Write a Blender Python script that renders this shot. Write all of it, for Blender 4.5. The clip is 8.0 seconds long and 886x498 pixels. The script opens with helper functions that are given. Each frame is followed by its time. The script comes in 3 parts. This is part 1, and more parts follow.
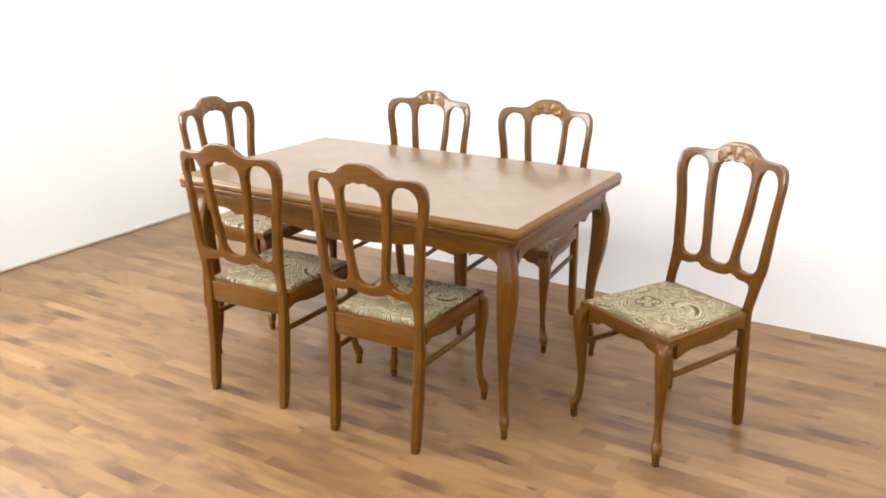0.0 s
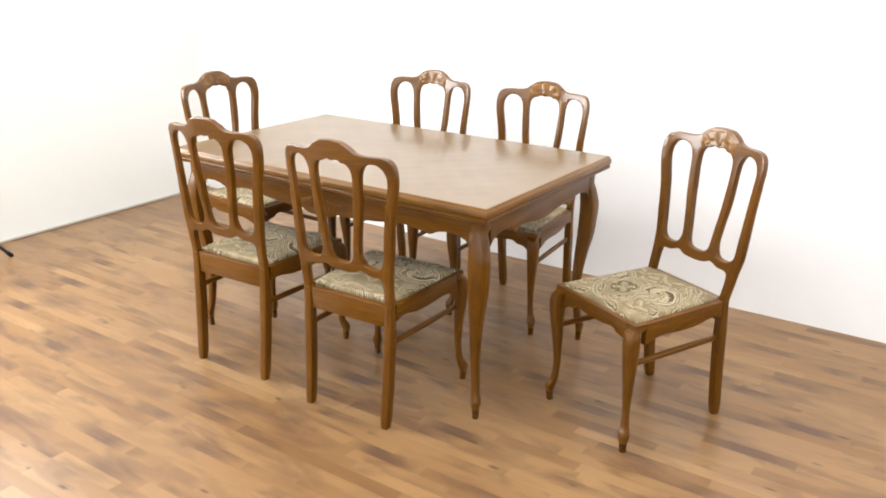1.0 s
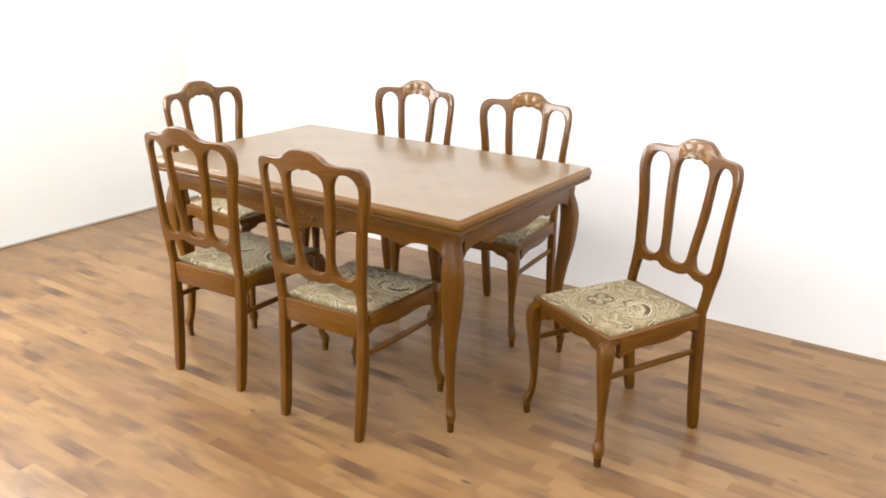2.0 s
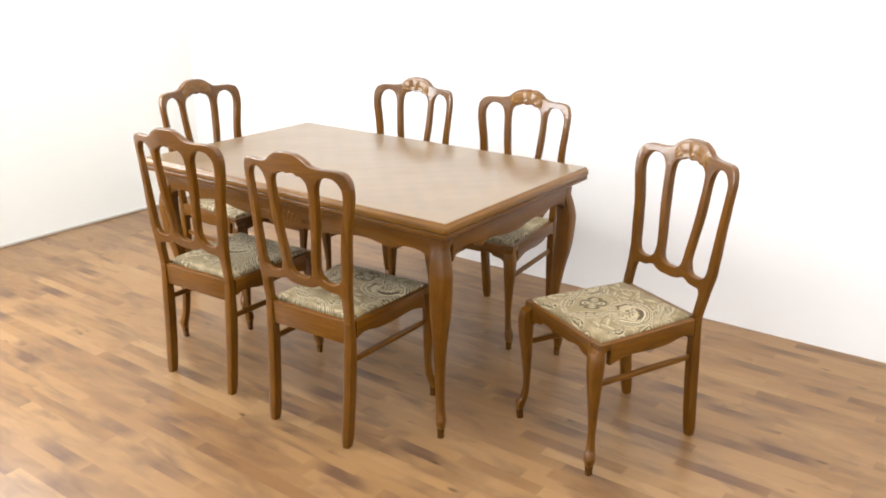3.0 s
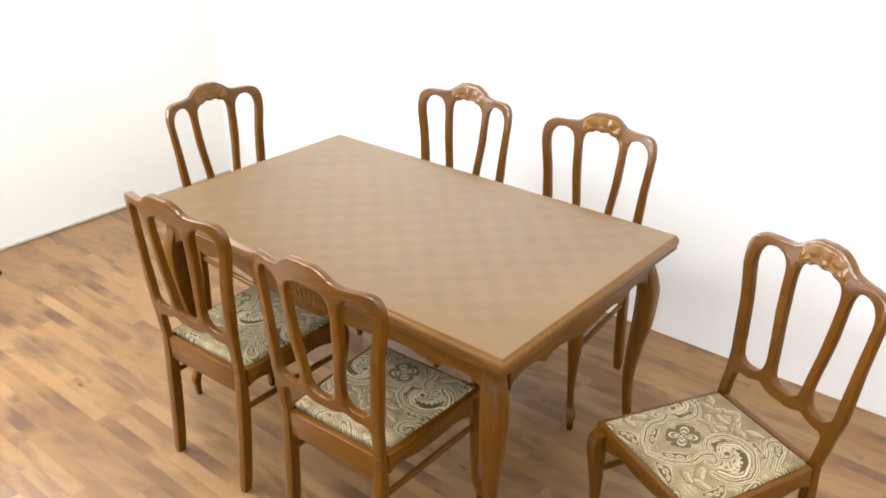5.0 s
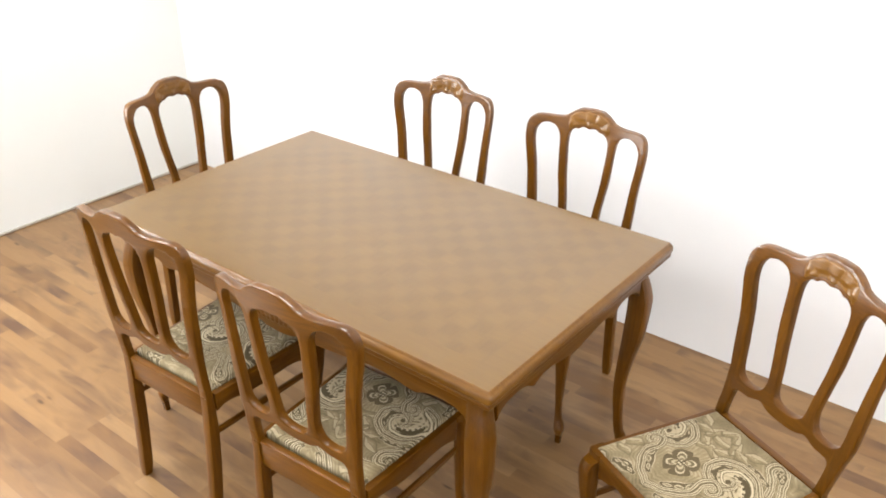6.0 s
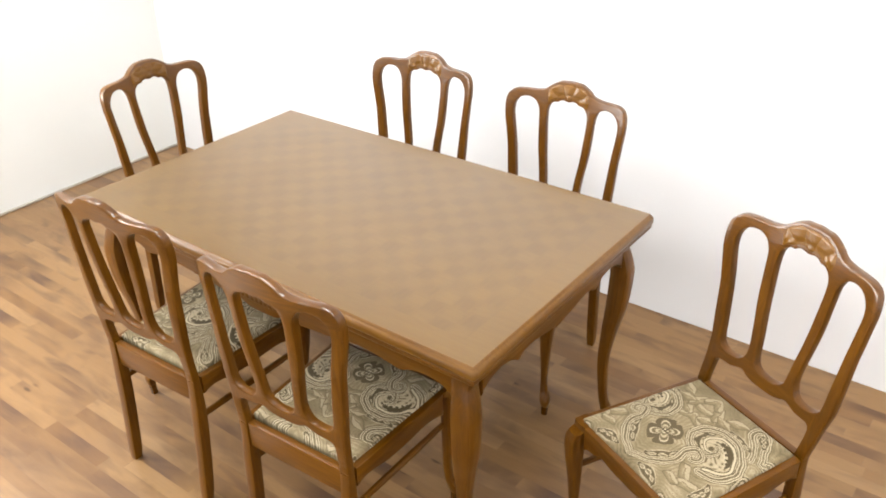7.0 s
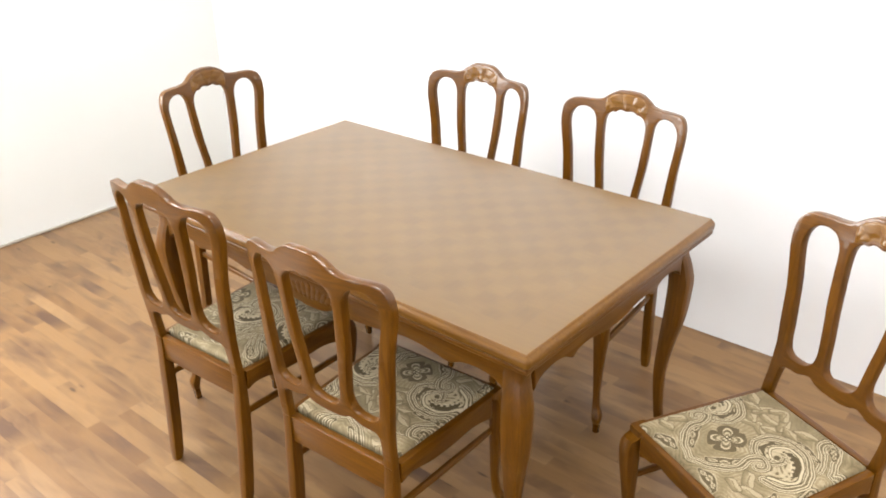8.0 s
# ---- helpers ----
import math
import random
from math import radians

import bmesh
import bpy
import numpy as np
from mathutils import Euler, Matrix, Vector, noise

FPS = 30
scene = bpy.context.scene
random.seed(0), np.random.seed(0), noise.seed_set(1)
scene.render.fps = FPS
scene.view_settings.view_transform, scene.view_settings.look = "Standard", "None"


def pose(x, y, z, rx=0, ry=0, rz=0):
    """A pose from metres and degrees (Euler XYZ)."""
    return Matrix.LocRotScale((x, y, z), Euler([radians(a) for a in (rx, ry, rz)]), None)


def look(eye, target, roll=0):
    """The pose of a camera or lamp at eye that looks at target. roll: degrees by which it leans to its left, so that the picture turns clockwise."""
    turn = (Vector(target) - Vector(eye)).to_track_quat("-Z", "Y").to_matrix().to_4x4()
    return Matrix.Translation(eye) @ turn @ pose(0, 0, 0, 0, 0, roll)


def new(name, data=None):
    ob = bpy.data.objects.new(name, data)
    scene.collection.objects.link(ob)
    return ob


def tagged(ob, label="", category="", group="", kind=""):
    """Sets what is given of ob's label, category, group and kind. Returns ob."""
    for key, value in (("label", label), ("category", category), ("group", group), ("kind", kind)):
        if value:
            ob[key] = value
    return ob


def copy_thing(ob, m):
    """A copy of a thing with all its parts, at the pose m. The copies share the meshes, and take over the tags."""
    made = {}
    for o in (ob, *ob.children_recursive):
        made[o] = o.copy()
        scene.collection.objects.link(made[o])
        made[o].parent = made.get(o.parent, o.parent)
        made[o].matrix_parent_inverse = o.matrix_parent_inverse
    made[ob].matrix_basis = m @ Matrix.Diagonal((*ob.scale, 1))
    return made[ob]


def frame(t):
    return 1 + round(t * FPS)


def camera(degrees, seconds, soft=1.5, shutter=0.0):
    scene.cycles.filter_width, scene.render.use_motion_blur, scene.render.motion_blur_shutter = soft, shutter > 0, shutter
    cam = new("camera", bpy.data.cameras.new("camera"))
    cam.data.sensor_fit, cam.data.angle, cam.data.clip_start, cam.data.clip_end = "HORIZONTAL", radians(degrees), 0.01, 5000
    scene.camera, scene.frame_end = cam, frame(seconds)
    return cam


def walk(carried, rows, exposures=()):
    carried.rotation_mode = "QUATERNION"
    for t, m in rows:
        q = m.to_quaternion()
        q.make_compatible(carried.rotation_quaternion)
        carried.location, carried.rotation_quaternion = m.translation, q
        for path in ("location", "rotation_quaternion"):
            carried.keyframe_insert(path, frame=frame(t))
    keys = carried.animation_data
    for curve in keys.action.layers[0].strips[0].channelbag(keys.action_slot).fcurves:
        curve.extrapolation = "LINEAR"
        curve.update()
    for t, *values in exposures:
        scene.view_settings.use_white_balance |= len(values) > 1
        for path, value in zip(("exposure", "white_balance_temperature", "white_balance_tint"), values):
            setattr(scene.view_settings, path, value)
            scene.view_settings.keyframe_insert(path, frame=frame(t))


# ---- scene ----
cam = camera(54.1, 8.0, soft=1.8)
PATH = [
    (0, (1.146, -2.314, 1.582), (0.153, -0.696, 0.953), -0.4),
    (0.5, (1.269, -2.263, 1.576), (0.262, -0.647, 0.963), 0.2),
    (1, (1.362, -2.192, 1.571), (0.283, -0.645, 0.905), 0.3),
    (1.5, (1.415, -2.136, 1.56), (0.312, -0.599, 0.913), -0.9),
    (1.7, (1.415, -2.132, 1.57), (0.332, -0.579, 0.926), 0.4),
    (2.8, (1.498, -2.017, 1.56), (0.377, -0.493, 0.91), -0.3),
    (3, (1.481, -1.996, 1.585), (0.351, -0.484, 0.923), -0.1),
    (3.5, (1.368, -1.875, 1.664), (0.215, -0.432, 0.899), 0.1),
    (4, (1.203, -1.698, 1.812), (0.081, -0.286, 0.946), -1.5),
    (4.5, (1.103, -1.54, 1.891), (-0.009, -0.183, 0.931), -0.6),
    (5, (0.992, -1.4, 1.935), (-0.161, -0.028, 1.047), -0.0),
    (5.2, (0.942, -1.356, 1.935), (-0.217, 0.004, 1.038), 0.1),
    (6.3, (0.854, -1.223, 1.971), (-0.225, 0.141, 0.984), -0.5),
    (6.5, (0.851, -1.219, 1.973), (-0.231, 0.122, 0.958), -0.6),
    (7, (0.87, -1.237, 1.97), (-0.185, 0.139, 0.972), -1.1),
    (7.5, (0.893, -1.274, 1.908), (-0.192, 0.127, 0.98), -0.9),
    (8, (0.871, -1.27, 1.804), (-0.303, 0.087, 0.92), -1.1),
]
walk(cam, [(t, look(eye, target, roll)) for t, eye, target, roll in PATH])

# ---- light ----
world = bpy.data.worlds.new("daylight")
scene.world = world
world.use_nodes = True
wn = world.node_tree
sky = wn.nodes.new("ShaderNodeTexSky")
sky.sky_type, sky.sun_disc = "NISHITA", False
sky.sun_elevation, sky.sun_rotation = radians(40), radians(250)
wn.nodes["Background"].inputs["Strength"].default_value = 0.1
wn.links.new(sky.outputs[0], wn.nodes["Background"].inputs["Color"])


def lamp(name, m, width, depth, watts, colour):
    data = bpy.data.lights.new(name, "AREA")
    data.shape, data.size, data.size_y, data.energy, data.color = "RECTANGLE", width, depth, watts, colour
    ob = new(name, data)
    ob.matrix_world = m
    return ob


# room: left wall, back wall, right wall, front wall, ceiling height
XL, YB, XR, YF, ZC = -3.209, 1.570, 3.1, -4.1, 2.75
WIN_Y0, WIN_Y1, WIN_Z0, WIN_Z1 = -3.0, -0.75, 0.75, 2.35
FWIN_X0, FWIN_X1 = -2.0, 2.3
DAY, TUBE = (0.97, 0.985, 1.0), (1.0, 0.972, 0.935)
lamp("window_daylight", look((XL - 0.05, (WIN_Y0 + WIN_Y1) / 2, (WIN_Z0 + WIN_Z1) / 2), (2, (WIN_Y0 + WIN_Y1) / 2, 0.9)), 2.1, 1.5, 190, DAY)
lamp("window_daylight", look(((FWIN_X0 + FWIN_X1) / 2, YF - 0.05, (WIN_Z0 + WIN_Z1) / 2), ((FWIN_X0 + FWIN_X1) / 2, 2, 1.0)), 4.1, 1.5, 66, DAY)
TUBES = [(-2.2, 0.35, 29), (0.0, 0.35, 28), (2.2, 0.35, 35), (-2.2, -1.45, 24), (0.0, -1.45, 8), (2.0, -1.45, 19)]
for tx, ty, watts in TUBES:
    lamp("tube_light", look((tx, ty, ZC - 0.09), (tx, ty + 0.0001, 0)), 1.2, 0.3, watts, TUBE)


# soft lamp on the light stand beside the left wall
SX, SY = -2.875, -0.311
SOFT = look((-2.805, -0.284, 1.50), (-0.75, 0.35, 0.75))
lamp("stand_light", SOFT @ Matrix.Translation((0, 0, -0.012)), 0.40, 0.40, 11, (1.0, 0.985, 0.96))


# ---- materials ----
def shader(name):
    mat = bpy.data.materials.new(name)
    mat.use_nodes = True
    nt = mat.node_tree
    return mat, nt, nt.nodes["Principled BSDF"]


def node(nt, kind, **values):
    n = nt.nodes.new("ShaderNode" + kind)
    for key, value in values.items():
        if key in n.inputs:
            n.inputs[key].default_value = value
    return n


def math_node(nt, op, a, b=None, clamp=False):
    n = nt.nodes.new("ShaderNodeMath")
    n.operation, n.use_clamp = op, clamp
    for i, v in enumerate((a, b)):
        if v is None:
            continue
        if isinstance(v, (int, float)):
            n.inputs[i].default_value = v
        else:
            nt.links.new(v, n.inputs[i])
    return n.outputs[0]


def ramp(nt, fac, stops):
    n = nt.nodes.new("ShaderNodeValToRGB")
    els = n.color_ramp.elements
    while len(els) < len(stops):
        els.new(0.5)
    for el, (pos, col) in zip(els, stops):
        el.position, el.color = pos, (*col, 1)
    nt.links.new(fac, n.inputs[0])
    return n.outputs[0]


def mix(nt, fac, a, b, blend="MIX"):
    n = nt.nodes.new("ShaderNodeMix")
    n.data_type, n.blend_type = "RGBA", blend
    for sock, v in ((n.inputs[0], fac), (n.inputs[6], a), (n.inputs[7], b)):
        if isinstance(v, tuple):
            sock.default_value = (*v, 1)
        elif isinstance(v, (int, float)):
            sock.default_value = v
        else:
            nt.links.new(v, sock)
    return n.outputs[2]


def noise_tex(nt, vec, scale, detail=4.0, rough=0.55, distortion=0.0):
    n = node(nt, "TexNoise", Scale=scale, Detail=detail, Roughness=rough, Distortion=distortion)
    nt.links.new(vec, n.inputs["Vector"])
    return n.outputs["Fac"]


def mapped(nt, vec, scale=(1, 1, 1), rot=(0, 0, 0), loc=(0, 0, 0)):
    n = node(nt, "Mapping", Scale=scale, Rotation=rot, Location=loc)
    nt.links.new(vec, n.inputs["Vector"])
    return n.outputs[0]


def bump(nt, bsdf, height, strength, distance):
    n = node(nt, "Bump", Strength=strength, Distance=distance)
    nt.links.new(height, n.inputs["Height"])
    nt.links.new(n.outputs[0], bsdf.inputs["Normal"])


def shifted_coords(nt):
    """Object coordinates, moved by a random amount for each object."""
    tc, info = node(nt, "TexCoord"), node(nt, "ObjectInfo")
    n = nt.nodes.new("ShaderNodeVectorMath")
    n.operation = "MULTIPLY_ADD"
    comb = node(nt, "CombineXYZ")
    for i in range(3):
        nt.links.new(info.outputs["Random"], comb.inputs[i])
    nt.links.new(comb.outputs[0], n.inputs[0])
    n.inputs[1].default_value = (13.0, 17.0, 11.0)
    nt.links.new(tc.outputs["Object"], n.inputs[2])
    return n.outputs[0]


def wood(name, dark, mid, light, axis, rough=0.33, coat=0.10):
    """Stained and lacquered wood with its grain along one axis."""
    mat, nt, bsdf = shader(name)
    vec = shifted_coords(nt)
    stretch = [16.0, 16.0, 16.0]
    stretch[axis] = 1.3
    grain = noise_tex(nt, mapped(nt, vec, stretch), 6.0, 6.0, 0.62, 0.6)
    fine = [150.0, 150.0, 150.0]
    fine[axis] = 5.0
    pores = noise_tex(nt, mapped(nt, vec, fine), 2.0, 3.0, 0.6)
    patch = noise_tex(nt, vec, 5.0, 2.0, 0.5)
    col = ramp(nt, grain, [(0.10, dark), (0.52, mid), (0.94, light)])
    col = mix(nt, math_node(nt, "MULTIPLY", ramp(nt, pores, [(0.42, (1, 1, 1)), (0.56, (0, 0, 0))]), 0.10), col, tuple(c * 0.45 for c in dark))
    col = mix(nt, 0.45, col, ramp(nt, patch, [(0.3, (0.62, 0.56, 0.5)), (0.7, (1.25, 1.25, 1.2))]), "MULTIPLY")
    nt.links.new(col, bsdf.inputs["Base Color"])
    nt.links.new(math_node(nt, "MULTIPLY_ADD", patch, 0.18), bsdf.inputs["Roughness"])
    bsdf.inputs["Roughness"].links[0].from_node.inputs[2].default_value = rough - 0.09
    bsdf.inputs["Coat Weight"].default_value, bsdf.inputs["Coat Roughness"].default_value = coat, 0.12
    bsdf.inputs["Specular IOR Level"].default_value = 0.22
    bump(nt, bsdf, math_node(nt, "ADD", grain, math_node(nt, "MULTIPLY", pores, 0.5)), 0.035, 0.004)
    return mat


OAK = ((0.054, 0.0182, 0.0006), (0.104, 0.0388, 0.0014), (0.160, 0.0650, 0.0032))
wood_x, wood_y, wood_z = (wood("stained_wood_" + "xyz"[i], *OAK, i) for i in range(3))
toe_wood = wood("worn_toe_wood", (0.040, 0.0135, 0.0005), (0.072, 0.026, 0.001), (0.110, 0.043, 0.002), 2, 0.22, 0.6)
carved = wood("carved_wood", (0.095, 0.038, 0.004), (0.165, 0.074, 0.010), (0.235, 0.112, 0.020), 0, 0.30, 0.35)
polished = wood("polished_wood", *OAK, 0, 0.34, 0.6)
# edge colours lightened beyond OAK, painting in the reflection on the upward-facing bevel
moulding = wood("polished_moulding", (0.078, 0.031, 0.003), (0.137, 0.060, 0.007), (0.188, 0.088, 0.013), 0, 0.34, 0.20)


def tabletop_wood():
    """Veneer laid as a chequer of squares inside a plain border."""
    mat, nt, bsdf = shader("parquetry_veneer")
    tc = node(nt, "TexCoord")
    vec = mapped(nt, tc.outputs["Object"], (1, 1, 0), loc=(0, 0, 0.011))
    check = node(nt, "TexChecker", Scale=1 / 0.0555)
    nt.links.new(vec, check.inputs["Vector"])
    cell = check.outputs["Fac"]
    one = noise_tex(nt, mapped(nt, vec, (6, 45, 1)), 2.0, 2.0, 0.5)
    two = noise_tex(nt, mapped(nt, vec, (45, 6, 1)), 2.0, 2.0, 0.5)
    grain = mix(nt, cell, one, two)
    per_cell = node(nt, "TexWhiteNoise")
    snap = nt.nodes.new("ShaderNodeVectorMath")
    snap.operation = "SNAP"
    nt.links.new(vec, snap.inputs[0])
    snap.inputs[1].default_value = (0.0555, 0.0555, 10)
    nt.links.new(snap.outputs[0], per_cell.inputs["Vector"])
    # worn, so that the squares show only softly
    split = node(nt, "SeparateXYZ")
    nt.links.new(vec, split.inputs[0])
    wave = [math_node(nt, "SINE", math_node(nt, "MULTIPLY", split.outputs[i], math.pi / 0.0555)) for i in (0, 1)]
    soft = math_node(nt, "MULTIPLY_ADD", math_node(nt, "MULTIPLY", *wave), 0.9, True)
    soft.node.inputs[2].default_value = 0.5
    tone = math_node(nt, "ADD", math_node(nt, "MULTIPLY", soft, 0.13), math_node(nt, "MULTIPLY", per_cell.outputs["Value"], 0.06))
    fac = math_node(nt, "ADD", math_node(nt, "MULTIPLY", grain, 0.22), math_node(nt, "ADD", tone, 0.23))
    inner = ramp(nt, fac, [(0.28, (0.097, 0.0487, 0.0060)), (0.52, (0.127, 0.0671, 0.0090)), (0.80, (0.161, 0.0869, 0.0132))])
    sep = node(nt, "SeparateXYZ")
    nt.links.new(vec, sep.inputs[0])
    ax, ay = math_node(nt, "ABSOLUTE", sep.outputs[0]), math_node(nt, "ABSOLUTE", sep.outputs[1])
    out = math_node(nt, "MAXIMUM", math_node(nt, "GREATER_THAN", ax, 0.668), math_node(nt, "GREATER_THAN", ay, 0.372))
    rim = noise_tex(nt, mapped(nt, vec, (6, 45, 1)), 2.0, 2.0, 0.5)
    border = ramp(nt, rim, [(0.3, (0.117, 0.0595, 0.0070)), (0.7, (0.128, 0.0676, 0.0085))])
    cloud = noise_tex(nt, vec, 2.2, 3.0, 0.5)
    col = mix(nt, out, inner, border)
    col = mix(nt, 0.5, col, ramp(nt, cloud, [(0.3, (0.84, 0.81, 0.78)), (0.7, (1.1, 1.1, 1.1))]), "MULTIPLY")
    nt.links.new(col, bsdf.inputs["Base Color"])
    smear = noise_tex(nt, vec, 6.0, 3.0, 0.5)
    rough = nt.nodes.new("ShaderNodeMapRange")
    nt.links.new(smear, rough.inputs[0])
    rough.inputs[3].default_value, rough.inputs[4].default_value = 0.25, 0.36
    nt.links.new(rough.outputs[0], bsdf.inputs["Roughness"])
    bsdf.inputs["Coat Weight"].default_value, bsdf.inputs["Coat Roughness"].default_value = 0.4, 0.12
    return mat


def board_wood(name, single, dark=0.0):
    """Strip flooring: tan boards with smoky streaks, tone by board."""
    mat, nt, bsdf = shader(name)
    tc = node(nt, "TexCoord")
    if single:
        vec, rnd = shifted_coords(nt), node(nt, "ObjectInfo").outputs["Random"]
    else:
        geo = node(nt, "NewGeometry")
        rnd = geo.outputs["Random Per Island"]
        comb, add = node(nt, "CombineXYZ"), nt.nodes.new("ShaderNodeVectorMath")
        add.operation = "MULTIPLY_ADD"
        for i in range(3):
            nt.links.new(rnd, comb.inputs[i])
        nt.links.new(comb.outputs[0], add.inputs[0])
        add.inputs[1].default_value = (13.0, 17.0, 11.0)
        nt.links.new(tc.outputs["Object"], add.inputs[2])
        vec = add.outputs[0]
    base = ramp(nt, rnd, [(0.0, (0.162, 0.084, 0.034)), (0.16, (0.236, 0.137, 0.059)), (0.33, (0.192, 0.104, 0.043)), (0.5, (0.265, 0.158, 0.071)), (0.66, (0.214, 0.120, 0.050)), (0.83, (0.244, 0.142, 0.062)), (1.0, (0.175, 0.092, 0.036))])
    streak = noise_tex(nt, mapped(nt, vec, (1.8, 5.5, 1)), 1.5, 3.0, 0.5, 0.9)
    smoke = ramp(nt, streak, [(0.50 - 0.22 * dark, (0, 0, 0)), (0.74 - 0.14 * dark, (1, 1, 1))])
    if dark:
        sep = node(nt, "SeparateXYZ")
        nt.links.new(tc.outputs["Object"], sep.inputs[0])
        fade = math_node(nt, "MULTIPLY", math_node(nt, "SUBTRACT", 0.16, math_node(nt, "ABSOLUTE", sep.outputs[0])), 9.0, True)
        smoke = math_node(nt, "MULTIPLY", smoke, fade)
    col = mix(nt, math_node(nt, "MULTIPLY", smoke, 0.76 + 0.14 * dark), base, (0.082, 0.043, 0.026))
    # broader stains that run on over the joints
    pos = node(nt, "NewGeometry").outputs["Position"]
    stain = ramp(nt, noise_tex(nt, mapped(nt, pos, (1.5, 4.6, 1)), 1.5, 4.0, 0.55, 0.5), [(0.50, (0, 0, 0)), (0.70, (1, 1, 1))])
    col = mix(nt, math_node(nt, "MULTIPLY", stain, 0.50), col, (0.086, 0.044, 0.025))
    grain = noise_tex(nt, mapped(nt, vec, (5, 80, 1)), 2.0, 3.0, 0.55, 0.5)
    col = mix(nt, 0.22, col, ramp(nt, grain, [(0.3, (0.8, 0.77, 0.73)), (0.68, (1.13, 1.13, 1.12))]), "MULTIPLY")
    knot = node(nt, "TexVoronoi", Scale=5.5)
    nt.links.new(mapped(nt, vec, (0.55, 1.6, 1)), knot.inputs["Vector"])
    spot = ramp(nt, knot.outputs["Distance"], [(0.03, (1, 1, 1)), (0.085, (0, 0, 0))])
    col = mix(nt, math_node(nt, "MULTIPLY", spot, 0.75), col, (0.042, 0.021, 0.011))
    nt.links.new(col, bsdf.inputs["Base Color"])
    rough = nt.nodes.new("ShaderNodeMapRange")
    nt.links.new(noise_tex(nt, tc.outputs["Object"], 4.0, 3.0), rough.inputs[0])
    rough.inputs[3].default_value, rough.inputs[4].default_value = 0.25, 0.38
    bsdf.inputs["Specular IOR Level"].default_value = 0.34
    nt.links.new(rough.outputs[0], bsdf.inputs["Roughness"])
    bump(nt, bsdf, grain, 0.06, 0.002)
    return mat


def plaster(name, colour, rough=0.75):
    mat, nt, bsdf = shader(name)
    tc = node(nt, "TexCoord")
    a, b = noise_tex(nt, tc.outputs["Object"], 1.3, 4.0), noise_tex(nt, tc.outputs["Object"], 140.0, 3.0)
    nt.links.new(ramp(nt, a, [(0.3, tuple(c * 0.965 for c in colour)), (0.7, colour)]), bsdf.inputs["Base Color"])
    bsdf.inputs["Roughness"].default_value = rough
    bump(nt, bsdf, math_node(nt, "ADD", b, math_node(nt, "MULTIPLY", a, 2.0)), 0.15, 0.002)
    return mat


def plain(name, colour, rough=0.5, metal=0.0):
    mat, nt, bsdf = shader(name)
    tc = node(nt, "TexCoord")
    a = noise_tex(nt, tc.outputs["Object"], 60.0, 3.0)
    nt.links.new(ramp(nt, a, [(0.3, tuple(c * 0.85 for c in colour)), (0.7, colour)]), bsdf.inputs["Base Color"])
    bsdf.inputs["Roughness"].default_value, bsdf.inputs["Metallic"].default_value = rough, metal
    return mat


def fabric():
    """Woven upholstery that takes its colours from the printed pattern."""
    mat, nt, bsdf = shader("paisley_fabric")
    att = nt.nodes.new("ShaderNodeAttribute")
    att.attribute_name = "pattern"
    tc = node(nt, "TexCoord")
    weave = noise_tex(nt, mapped(nt, tc.outputs["Object"], (260, 700, 1)), 1.0, 2.0)
    col = mix(nt, 0.55, att.outputs["Color"], ramp(nt, weave, [(0.3, (0.72, 0.72, 0.7)), (0.7, (1.15, 1.15, 1.15))]), "MULTIPLY")
    nt.links.new(col, bsdf.inputs["Base Color"])
    bsdf.inputs["Roughness"].default_value = 0.75
    bsdf.inputs["Sheen Weight"].default_value, bsdf.inputs["Specular IOR Level"].default_value = 0.04, 0.15
    bump(nt, bsdf, weave, 0.25, 0.001)
    return mat


def glow(name, colour, strength):
    mat, nt, bsdf = shader(name)
    bsdf.inputs["Base Color"].default_value = (0.8, 0.8, 0.8, 1)
    bsdf.inputs["Emission Color"].default_value, bsdf.inputs["Emission Strength"].default_value = (*colour, 1), strength
    return mat


table_veneer, seat_fabric = tabletop_wood(), fabric()
board_single, board_dark, board_rest = board_wood("floor_board_wood", True), board_wood("smoky_board_wood", True, 1.0), board_wood("floor_boards_wood", False)
wall_paint, wall_paint_cream = plaster("white_wall_paint", (0.785, 0.797, 0.812)), plaster("cream_wall_paint", (0.765, 0.783, 0.762))
ceiling_paint, gap_dark = plaster("ceiling_paint", (0.8, 0.8, 0.79)), plain("dark_gap", (0.09, 0.075, 0.06), 0.8)
black_metal, rubber, white_frame = plain("black_metal", (0.02, 0.02, 0.02), 0.4), plain("black_rubber", (0.012, 0.012, 0.012), 0.8), plain("white_frame", (0.75, 0.75, 0.74), 0.4)
trim_paint = plain("grey_trim", (0.40, 0.36, 0.31), 0.6)
tube_glow, lamp_glow = glow("tube_diffuser", TUBE, 3.0), glow("lamp_diffuser", (1.0, 0.985, 0.96), 4.0)
glass_mat, gnt, gb = shader("window_glass")
gb.inputs["Transmission Weight"].default_value, gb.inputs["Roughness"].default_value, gb.inputs["Base Color"].default_value = 1.0, 0.0, (1, 1, 1, 1)


# ---- mesh tools ----
def finish(me, material, smooth=None):
    me.materials.append(material)
    if smooth is not None:
        me.polygons.foreach_set("use_smooth", [True] * len(me.polygons))
        me.set_sharp_from_angle(angle=radians(smooth))
    return me


